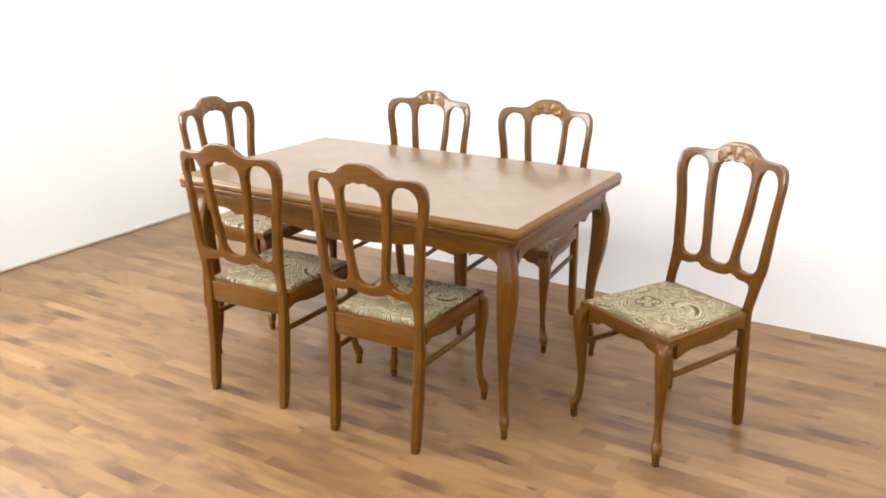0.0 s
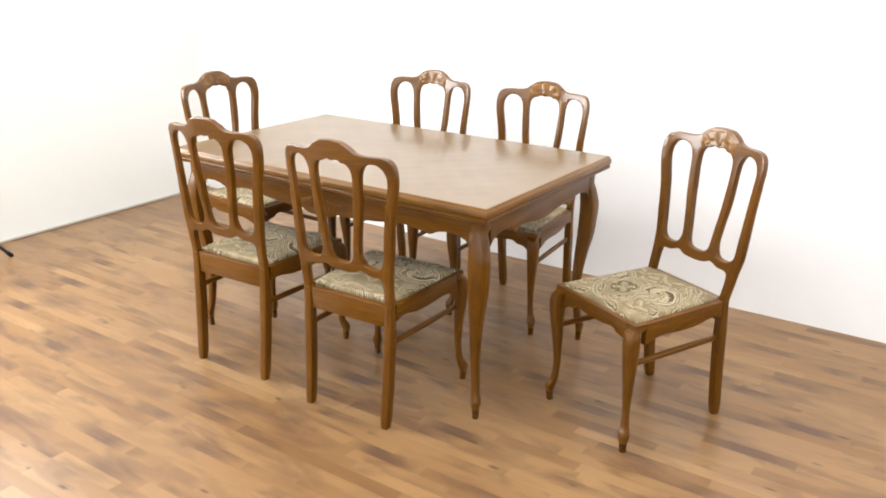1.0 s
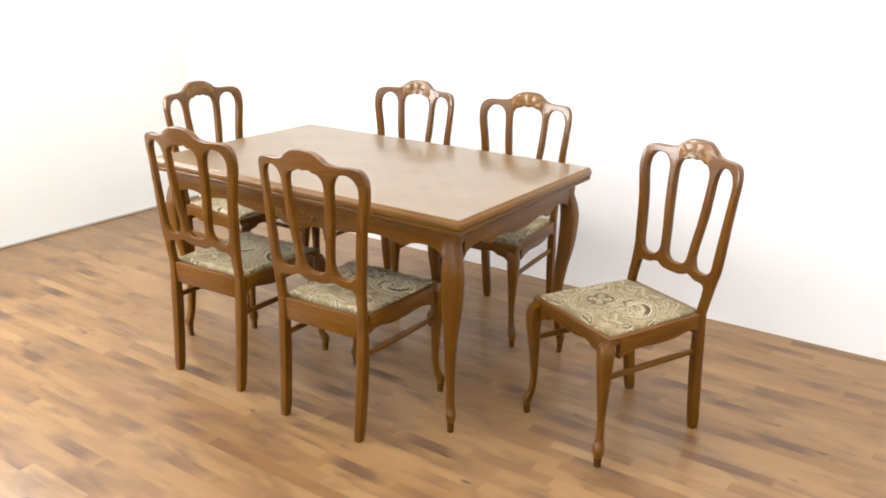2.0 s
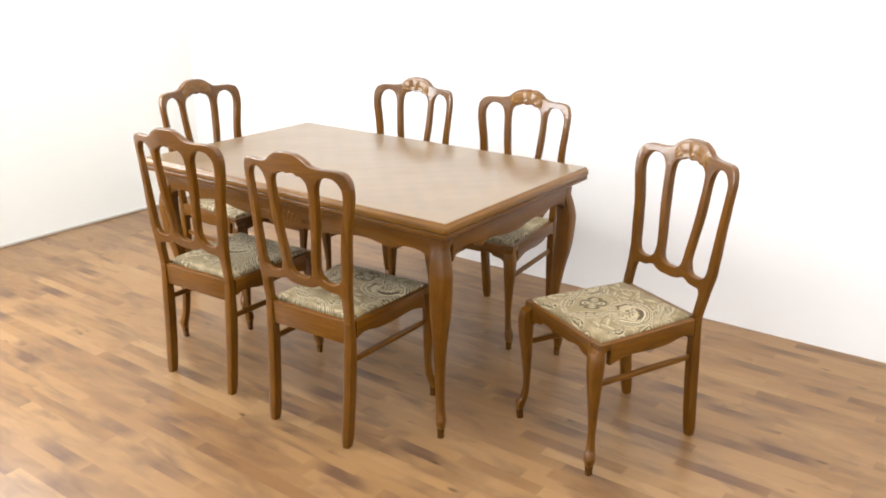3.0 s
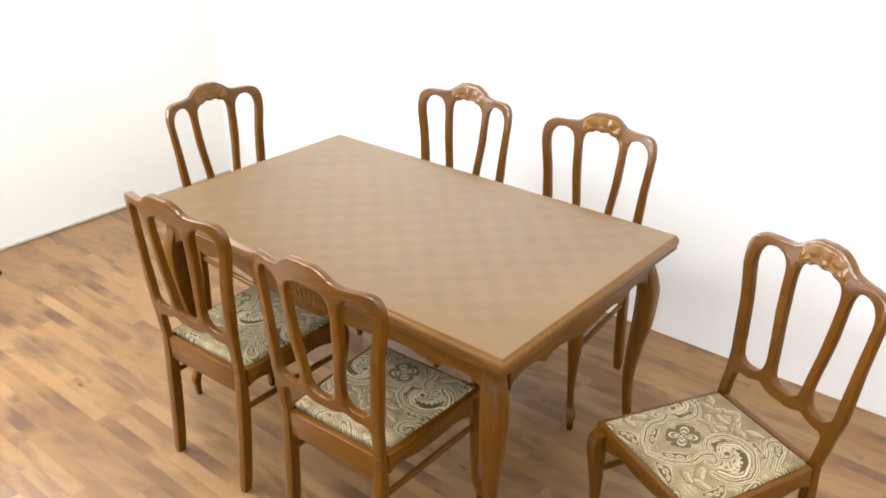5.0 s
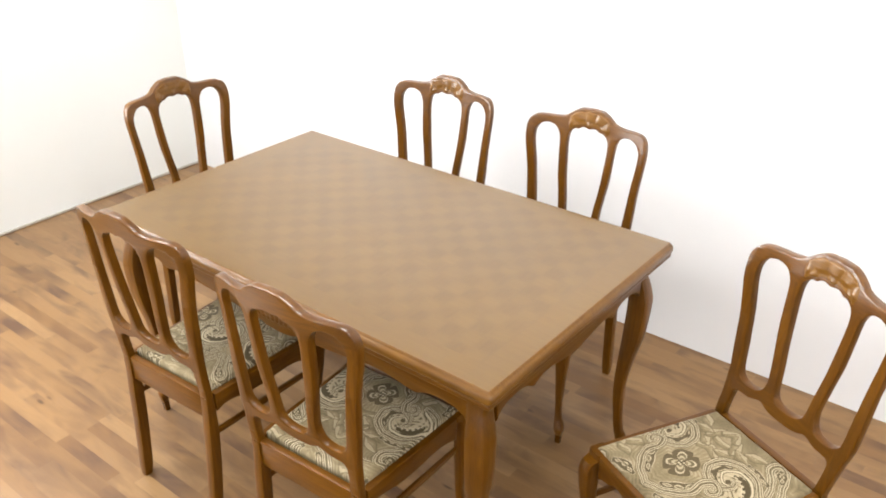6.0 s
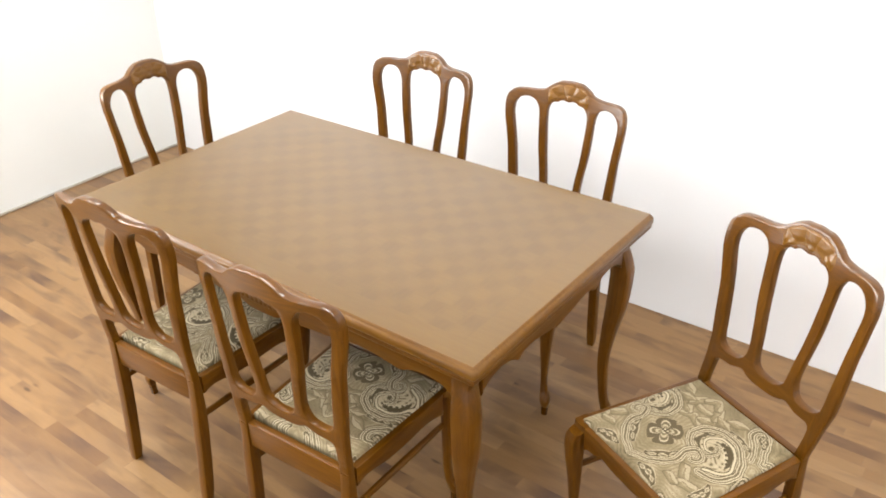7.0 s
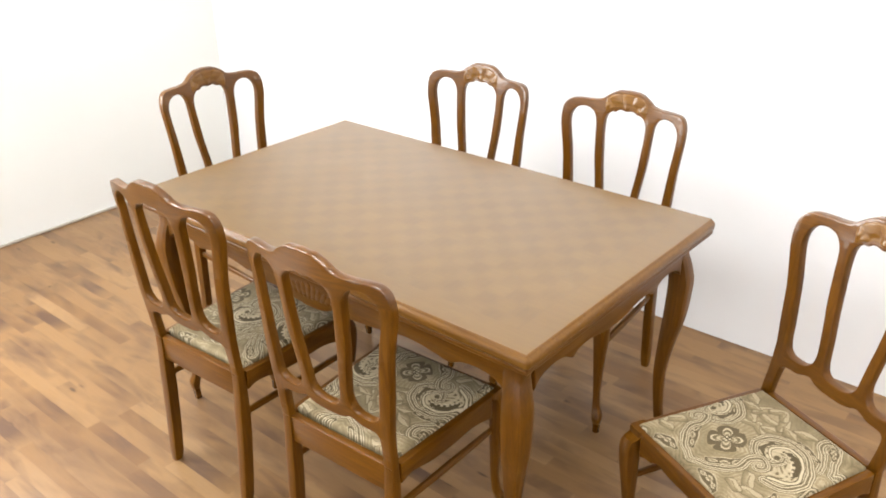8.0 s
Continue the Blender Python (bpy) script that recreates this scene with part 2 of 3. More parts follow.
def part(name, bm, material, parent=None, label="", smooth=None):
    bmesh.ops.recalc_face_normals(bm, faces=bm.faces)
    me = bpy.data.meshes.new(name)
    bm.to_mesh(me)
    bm.free()
    ob = new(name, finish(me, material, smooth))
    ob.parent = parent
    if label:
        tagged(ob, label)
    return ob


def box(bm, x0, x1, y0, y1, z0, z1, bevel=0.0):
    r = bmesh.ops.create_cube(bm, size=1, matrix=Matrix.Translation(((x0 + x1) / 2, (y0 + y1) / 2, (z0 + z1) / 2)) @ Matrix.Diagonal((x1 - x0, y1 - y0, z1 - z0, 1)))
    if bevel:
        bmesh.ops.bevel(bm, geom=list({e for v in r["verts"] for e in v.link_edges}), offset=bevel, segments=2, affect="EDGES", profile=0.5)
    return r["verts"]


def spline(points, n):
    """Points on a smooth line through the given ones (rows of numbers)."""
    p = np.array(points, float)
    p = np.vstack([2 * p[0] - p[1], p, 2 * p[-1] - p[-2]])
    out = []
    for i in range(1, len(p) - 2):
        for t in np.linspace(0, 1, n, endpoint=False):
            a, b, c, d = p[i - 1], p[i], p[i + 1], p[i + 2]
            out.append(0.5 * (2 * b + (c - a) * t + (2 * a - 5 * b + 4 * c - d) * t * t + (3 * b - a - 3 * c + d) * t ** 3))
    out.append(p[-2])
    return np.array(out)


def sweep(bm, rings):
    """Skin a closed tube over rings of equal count."""
    rows = [[bm.verts.new(v) for v in ring] for ring in rings]
    n = len(rows[0])
    for a, b in zip(rows, rows[1:]):
        for i in range(n):
            bm.faces.new((a[i], a[(i + 1) % n], b[(i + 1) % n], b[i]))
    bm.faces.new(rows[0][::-1])
    bm.faces.new(rows[-1])


def rounded_square(cx, cy, z, hx, hy, power=5.0, n=20):
    out = []
    for i in range(n):
        a = 2 * math.pi * (i + 0.5) / n
        c, s = math.cos(a), math.sin(a)
        r = (abs(c) ** power + abs(s) ** power) ** (-1 / power)
        out.append((cx + hx * r * c, cy + hy * r * s, z))
    return out


def tube(bm, a, b, r, n=12):
    a, b = Vector(a), Vector(b)
    q = (b - a).to_track_quat("Z", "Y").to_matrix()
    sweep(bm, [[tuple(p + q @ Vector((r * math.cos(2 * math.pi * i / n), r * math.sin(2 * math.pi * i / n), 0))) for i in range(n)] for p in (a, b)])


def plate(loops, thickness, bevel, place, cuts=()):
    """A board cut to an outline with holes (loops of x, z), with rounded edges, laid in space by place(x, depth, z)."""
    cu = bpy.data.curves.new("outline", "CURVE")
    cu.dimensions, cu.fill_mode, cu.extrude, cu.bevel_depth, cu.bevel_resolution = "2D", "BOTH", thickness / 2 - bevel, bevel, 1
    for loop in loops:
        sp = cu.splines.new("POLY")
        sp.points.add(len(loop) - 1)
        for q, (x, z) in zip(sp.points, loop):
            q.co = (x, z, 0, 1)
        sp.use_cyclic_u = True
    cu.offset = -bevel
    ob = bpy.data.objects.new("outline", cu)
    me = bpy.data.meshes.new_from_object(ob)
    bm = bmesh.new()
    bm.from_mesh(me)
    bpy.data.objects.remove(ob)
    bpy.data.curves.remove(cu)
    bpy.data.meshes.remove(me)
    bmesh.ops.remove_doubles(bm, verts=bm.verts, dist=1e-5)
    for co, no in cuts:
        bmesh.ops.bisect_plane(bm, geom=bm.verts[:] + bm.edges[:] + bm.faces[:], plane_co=co, plane_no=no)
    for v in bm.verts:
        x, z, d = v.co
        v.co = place(x, d, z)
    return bm


def only(bm, keep):
    """A copy of bm with the faces whose centre keep() accepts."""
    c = bm.copy()
    c.faces.ensure_lookup_table()
    bmesh.ops.delete(c, geom=[f for f in c.faces if not keep(f.calc_center_median())], context="FACES")
    return c


# ---- room ----
def wall(name, x0, x1, y0, y1, z0, z1, material, label, holes=()):
    """A wall as a slab, in pieces round its openings (spans along the wall and in height)."""
    bm = bmesh.new()
    along_x = x1 - x0 > y1 - y0
    spans = [(x0, x1) if along_x else (y0, y1)]
    pieces, cur = [], spans[0][0]
    for a, b, c, d in holes:
        pieces += [(cur, a, z0, z1), (a, b, z0, c), (a, b, d, z1)]
        cur = b
    pieces.append((cur, spans[0][1], z0, z1))
    for a, b, c, d in pieces:
        box(bm, a, b, y0, y1, c, d) if along_x else box(bm, x0, x1, a, b, c, d)
    return tagged(part(name, bm, material), label, "wall", kind="structure")


TH = 0.18
wall("wall_left", XL - TH, XL, YF, YB, 0, ZC, wall_paint_cream, "plain off-white painted wall meeting the wood floor", [(WIN_Y0, WIN_Y1, WIN_Z0, WIN_Z1)])
wall("wall_back", XL - TH, XR + TH, YB, YB + TH, 0, ZC, wall_paint, "plain bright white painted wall behind the chairs")
wall("wall_right", XR, XR + TH, YF, YB, 0, ZC, wall_paint, "plain white painted wall closing the room")
wall("wall_front", XL - TH, XR + TH, YF - TH, YF, 0, ZC, wall_paint, "plain white painted wall with a window", [(FWIN_X0, FWIN_X1, WIN_Z0, WIN_Z1)])
bm = bmesh.new()
box(bm, XL, XL + 0.012, YF, YB, 0.0, 0.012, 0.004)
tagged(part("trim", bm, trim_paint), "thin grey strip along the foot of the wall", "trim", kind="structure")
bm = bmesh.new()
box(bm, XL - TH, XR + TH, YF - TH, YB + TH, ZC, ZC + 0.15)
tagged(part("ceiling", bm, ceiling_paint), "plain white painted ceiling", "ceiling", kind="structure")


def window(name, m, width, height):
    root = tagged(new(name), "white framed window letting daylight into the room", "window", kind="structure")
    bm = bmesh.new()
    for x0, x1, z0, z1 in ((0, 0.06, 0, height), (width - 0.06, width, 0, height), (0.06, width - 0.06, 0, 0.06), (0.06, width - 0.06, height - 0.06, height), (width / 2 - 0.03, width / 2 + 0.03, 0.06, height - 0.06)):
        box(bm, x0, x1, -0.03, 0.03, z0, z1, 0.004)
    part("window_frame", bm, white_frame, root)
    for x0 in (0.06, width / 2 + 0.03):
        bm = bmesh.new()
        box(bm, x0, x0 + width / 2 - 0.09, -0.004, 0.004, 0.06, height - 0.06)
        pane = part("pane", bm, glass_mat, root)
        pane.visible_shadow = False
    root.matrix_world = m
    return root


window("window_1", pose(XL - 0.14, WIN_Y0, WIN_Z0, 0, 0, 90), WIN_Y1 - WIN_Y0, WIN_Z1 - WIN_Z0)
window("window_2", pose(FWIN_X0, YF - 0.14, WIN_Z0), FWIN_X1 - FWIN_X0, WIN_Z1 - WIN_Z0)


def ceiling_light(x, y):
    root = tagged(new("ceiling_light"), "slim white ceiling light with a glowing diffuser", "ceiling light", "ceiling lights")
    bm = bmesh.new()
    box(bm, -0.64, 0.64, -0.18, 0.18, -0.05, 0, 0.006)
    part("housing", bm, white_frame, root)
    bm = bmesh.new()
    box(bm, -0.61, 0.61, -0.155, 0.155, -0.066, -0.0505, 0.004)
    part("diffuser", bm, tube_glow, root)
    root.matrix_world = pose(x, y, ZC)


for tx, ty, watts in TUBES:
    ceiling_light(tx, ty)


# ---- dining table ----
TL, TW = 1.509, 0.920
table = tagged(new("dining_table"), "honey brown oak draw-leaf dining table with parquetry top and cabriole legs", "table")
HX, HY = TL / 2, TW / 2


def edged_slab(bm, x0, x1, y0, y1, profile, r=0.0, ends=(True, True)):
    """A slab whose edge follows a profile of (inset, z) from the top down, with corners rounded by r."""
    rows = []
    for inset, z in profile:
        row = []
        for cx, cy, a0 in ((x1, y1, 0), (x0, y1, 90), (x0, y0, 180), (x1, y0, 270)):
            k = max(r - inset, 0.0) if r else 0.0
            ox, oy = (-1 if cx == x1 else 1), (-1 if cy == y1 else 1)
            px, py = cx + ox * (inset * ends[cx == x1] + k), cy + oy * (inset + k)
            for i in range(4 if r else 1):
                a = radians(a0 + 30 * i)
                row.append(bm.verts.new((px + k * math.cos(a), py + k * math.sin(a), z)))
        rows.append(row)
    n = len(rows[0])
    for q, w in zip(rows, rows[1:]):
        for i in range(n):
            bm.faces.new((q[i], q[(i + 1) % n], w[(i + 1) % n], w[i]))
    bm.faces.new(rows[0][::-1])
    bm.faces.new(rows[-1])
    bmesh.ops.remove_doubles(bm, verts=bm.verts, dist=1e-6)


bm = bmesh.new()
edged_slab(bm, -HX, HX, -HY, HY, [(0.0240, 0.7869), (0.0130, 0.7867), (0.0100, 0.7857), (0.0090, 0.7838), (0.0084, 0.7818), (0.0066, 0.7803), (0.0034, 0.7780), (0.0010, 0.7742), (0, 0.7690), (0, 0.7610), (0.0012, 0.7565), (0.0042, 0.7535), (0.010, 0.7530)], 0.013)
top = part("tabletop", bm, table_veneer, table, "parquetry veneered top with a moulded edge")
top.data.materials.append(moulding)
for f in top.data.polygons:
    f.material_index = 0 if f.normal.z > 0.9 and f.center.z > 0.7864 else 1
    f.use_smooth = f.material_index == 1
leaf_edge = [(0.006, 0.7515), (0.003, 0.7505), (0.002, 0.748), (0.002, 0.741), (0.0035, 0.737), (0.008, 0.7335), (0.014, 0.7325), (0.02, 0.7325)]
for x0, x1, name, ends in ((-HX + 0.004, -0.2728, "leaf", (True, False)), (-0.2726, 0.2726, "fixed_board", (False, False)), (0.2728, HX - 0.004, "leaf", (False, True))):
    bm = bmesh.new()
    edged_slab(bm, x0, x1, -HY + 0.004, HY - 0.004, leaf_edge, 0.0, ends)
    part(name, bm, wood_x, table)

# legs: height, offset of the middle along the outward diagonal, half diagonal
TABLE_LEG = [(0.0, 0.000, 0.0130), (0.026, 0.002, 0.0138), (0.046, 0.004, 0.0170), (0.066, 0.004, 0.0205), (0.080, 0.000, 0.0195), (0.100, -0.006, 0.0180), (0.16, -0.014, 0.0180), (0.27, -0.0195, 0.0220),
             (0.374, -0.009, 0.0295), (0.444, 0.003, 0.0370), (0.50, 0.010, 0.0405), (0.583, 0.015, 0.0425), (0.620, 0.0115, 0.0405), (0.650, 0.006, 0.0375), (0.680, -0.003, 0.0345)]


def cabriole(bm, profile, sx, sy, x, y, top, power=4.5, shrink=1.32):
    rings = []
    for z, off, half in spline(profile, 5):
        h = half / shrink
        o = off / math.sqrt(2)
        rings.append(rounded_square(x + sx * o, y + sy * o, z, h, h, power))
    for z, h, px, py in top:
        rings.append(rounded_square(px, py, z, h, h, 9.0))
    sweep(bm, rings)


def worn_toe(leg, height):
    """The end of a cabriole leg, rubbed dark and shiny."""
    leg.data.materials.append(toe_wood)
    for f in leg.data.polygons:
        f.material_index = int(f.center.z < height)


for sx in (-1, 1):
    for sy in (-1, 1):
        bm = bmesh.new()
        bx, by = sx * (HX - 0.0755), sy * (HY - 0.0755)
        cabriole(bm, TABLE_LEG, sx, sy, sx * (HX - 0.072), sy * (HY - 0.065), [(0.700, 0.0300, bx, by), (0.732, 0.0305, bx, by)])
        worn_toe(part("leg", bm, wood_z, table, smooth=38), 0.040)


def mirrored(half):
    return [(-x, z) for x, z in half[::-1]] + [p for p in half if p[0] > 0]


def apron_loop(length, low, z1):
    pts = spline(mirrored(low), 6)
    return [tuple(p) for p in pts] + [(length, z1), (-length, z1)]


LONG_LOW = [(0.0, 0.622), (0.055, 0.626), (0.09, 0.640), (0.115, 0.637), (0.20, 0.643), (0.28, 0.651), (0.345, 0.662), (0.40, 0.662), (0.455, 0.654), (0.492, 0.648), (0.505, 0.650), (0.535, 0.663), (0.575, 0.668), (0.615, 0.664), (0.645, 0.651), (0.660, 0.632)]
SHORT_LOW = [(0.0, 0.640), (0.05, 0.642), (0.10, 0.651), (0.14, 0.655), (0.175, 0.651), (0.196, 0.640), (0.208, 0.643), (0.24, 0.661), (0.28, 0.666), (0.32, 0.661), (0.345, 0.650), (0.362, 0.632)]
for sy in (-1, 1):
    yy = sy * (HY - 0.058)
    bm = plate([apron_loop(0.660, LONG_LOW, 0.7315)], 0.024, 0.003, lambda x, d, z: (x, yy + d, z))
    apron = part("apron", bm, wood_x, table, smooth=30)
    # carved panel in the middle of the apron
    bm = bmesh.new()
    face = yy + sy * 0.0125
    for i in range(9):
        u = (i - 4) / 4
        m = Matrix.Translation((u * 0.078, face, 0.672 - 0.008 * abs(u))) @ Matrix.Rotation(radians(38 * u), 4, "Y") @ Matrix.Diagonal((0.0105, 0.0016, 0.026 - 0.010 * abs(u), 1))
        bmesh.ops.create_uvsphere(bm, u_segments=10, v_segments=8, radius=1, matrix=m)
    for s in (-1, 1):
        prev = None
        for k in range(15):
            a = k / 14 * 4.6
            r = 0.018 - 0.0026 * a
            p = (s * (0.100 + r * math.cos(a)), face, 0.664 + r * math.sin(a))
            if prev:
                tube(bm, prev, p, 0.0018, 6)
            prev = p
    part("carving", bm, wood_x, apron, "carved leaf ornament", smooth=60)
for sx in (-1, 1):
    xx = sx * (HX - 0.058)
    bm = plate([apron_loop(0.364, SHORT_LOW, 0.7315)], 0.024, 0.003, lambda x, d, z: (xx + d, x, z))
    part("apron", bm, wood_y, table, smooth=30)
table.matrix_world = pose(-TL / 2 + 0.001, TW / 2 + 0.001, 0)


# ---- chairs ----
# side line of the back posts: height, depth (front is +y)
POST = np.array([(0.0, 0.000), (0.15, 0.014), (0.30, 0.024), (0.45, 0.026), (0.60, 0.006), (0.75, -0.016), (0.90, -0.036), (0.99, -0.050), (1.05, -0.062)])
POST_LINE = spline(POST, 8)


def post_y(z):
    return float(np.interp(z, POST_LINE[:, 0], POST_LINE[:, 1]))


def back_y(x, z):
    """Depth of the back's middle: raked, and bowed so that its sides come forward."""
    return post_y(z) + 0.03 * (x / 0.21) ** 2 * min(1.0, max(0.0, (z - 0.5) / 0.35))


# half outlines of the back (x, z)
BACK_OUTER = [(0.188, 0.442), (0.190, 0.50), (0.1920, 0.54), (0.1955, 0.572), (0.1990, 0.61), (0.2030, 0.66), (0.2060, 0.71), (0.2085, 0.75), (0.2145, 0.80), (0.2210, 0.85), (0.2235, 0.885), (0.2205, 0.918), (0.2090, 0.939), (0.190, 0.9485), (0.160, 0.9505), (0.125, 0.9505), (0.100, 0.9540), (0.086, 0.9595), (0.079, 0.9660), (0.070, 0.9725), (0.060, 0.9790), (0.048, 0.9850), (0.036, 0.9892), (0.018, 0.9905), (0.0, 0.9920)]
BACK_LOW = [(0.0, 0.5380), (0.030, 0.5390), (0.054, 0.5445), (0.070, 0.5525), (0.086, 0.5500), (0.108, 0.5415), (0.134, 0.5400), (0.150, 0.5370), (0.1585, 0.522), (0.1600, 0.48), (0.159, 0.442)]
MID_SLOT = [(0.0, 0.571), (0.022, 0.5725), (0.040, 0.581), (0.0495, 0.596), (0.0535, 0.62), (0.058, 0.66), (0.0675, 0.73), (0.0735, 0.80), (0.077, 0.85), (0.0765, 0.884), (0.070, 0.904), (0.056, 0.9165), (0.046, 0.9190), (0.040, 0.9188), (0.030, 0.9255), (0.020, 0.9275), (0.012, 0.9262), (0.0, 0.9235)]
SIDE_SLOT = [(0.122, 0.5690), (0.098, 0.5735), (0.083, 0.588), (0.0760, 0.61), (0.0765, 0.635), (0.0835, 0.69), (0.0930, 0.755), (0.0975, 0.82), (0.0995, 0.86), (0.1035, 0.890), (0.118, 0.9150), (0.144, 0.9255), (0.172, 0.9205), (0.1905, 0.9020), (0.1975, 0.875), (0.1935, 0.83), (0.1850, 0.77), (0.1780, 0.70), (0.1730, 0.645), (0.1705, 0.61), (0.164, 0.586), (0.146, 0.5720)]


def back_loops():
    right = [tuple(p) for p in spline(BACK_OUTER, 4)]
    low = [tuple(p) for p in spline(BACK_LOW, 4)]
    outer = right + [(-x, z) for x, z in right[::-1][1:]] + [(-x, z) for x, z in low[::-1]] + low[1:]
    mid = [(0.970 * x, z) for x, z in spline(MID_SLOT, 4)]
    mid = mid + [(-x, z) for x, z in mid[::-1][1:-1]]
    axis = lambda z: 0.1235 + 0.075 * (z - 0.6)
    side = [(axis(z) + 0.955 * (x - axis(z)), z) for x, z in spline(SIDE_SLOT + SIDE_SLOT[:1], 4)][:-1]
    return [outer, mid, side, [(-x, z) for x, z in side]]


# front legs: height, offset along the outward diagonal, half diagonal
CHAIR_LEG = [(0.0, 0.004, 0.0128), (0.018, 0.005, 0.0132), (0.034, 0.006, 0.0150), (0.054, 0.005, 0.0200), (0.072, -0.001, 0.0192), (0.090, -0.009, 0.0150), (0.14, -0.0150, 0.0135), (0.20, -0.0145, 0.0165), (0.26, -0.012, 0.0210), (0.32, -0.008, 0.0260), (0.37, -0.0065, 0.0295), (0.400, -0.0085, 0.0290), (0.418, -0.014, 0.0275)]
FX, FY, SEAT = 0.198, 0.448, 0.446


# lines of the cloth in half a repeat, from the flower's middle
OGEE = [(0.0, 0.118), (0.038, 0.102), (0.064, 0.080), (0.082, 0.054), (0.086, 0.028), (0.081, 0.002), (0.095, -0.020), (0.113, -0.018), (0.120, -0.004), (0.112, 0.009), (0.104, 0.005)]
SWIRL = [(0.121, -0.072), (0.127, -0.055), (0.120, -0.038), (0.103, -0.025), (0.079, -0.021), (0.056, -0.034), (0.044, -0.059), (0.048, -0.088), (0.068, -0.115), (0.096, -0.128), (0.130, -0.127), (0.163, -0.110), (0.192, -0.078), (0.203, -0.045), (0.194, -0.010), (0.169, 0.013), (0.144, 0.020)]
SPIRAL = [(0.121, -0.051), (0.104, -0.046), (0.085, -0.059), (0.083, -0.083), (0.098, -0.103), (0.122, -0.109), (0.151, -0.099), (0.173, -0.075), (0.187, -0.050), (0.187, -0.026), (0.168, -0.008), (0.146, 0.006)]
COMMA = [(0.096, -0.031), (0.074, -0.036), (0.060, -0.056), (0.062, -0.082), (0.078, -0.101)]
CRESCENT = [(0.106, -0.086), (0.128, -0.094), (0.152, -0.084), (0.168, -0.063), (0.172, -0.044)]
ARCH = [(0.189, -0.117), (0.168, -0.152), (0.136, -0.184), (0.130, -0.205), (0.145, -0.219), (0.168, -0.205), (0.190, -0.169), (0.213, -0.131)]
PETALS = [(0.012, -0.098, 0.5, 0.024), (0.034, -0.118, -0.6, 0.022), (0.036, -0.160, 1.2, 0.026), (0.004, -0.142, -0.1, 0.020), (0.066, -0.150, 0.2, 0.020), (0.088, -0.180, -0.5, 0.024), (0.010, -0.190, 0.9, 0.022), (0.128, 0.052, 0.8, 0.024), (0.160, 0.075, -0.4, 0.024), (0.120, 0.090, 0.1, 0.020)]
CHAINS = [[(0.026, 0.088), (0.047, 0.070), (0.066, 0.048), (0.073, 0.024)], [(0.098, -0.145), (0.132, -0.137), (0.166, -0.138)], [(0.044, 0.125), (0.076, 0.125), (0.106, 0.135)], [(0.152, -0.205), (0.165, -0.194), (0.180, -0.176)], [(0.190, 0.030), (0.200, 0.060), (0.186, 0.090)]]


def line_distance(u, v, points, period):
    """Distance to a smooth line, and how far along it the nearest place is."""
    best, along = np.full(u.shape, 9.0), np.zeros(u.shape)
    line = spline(points, 7)
    for i, (px, py) in enumerate(line):
        for dv in (-period, 0, period):
            d = np.hypot(u - px, v - py - dv)
            along = np.where(d < best, i / (len(line) - 1), along)
            best = np.minimum(best, d)
    return best, along


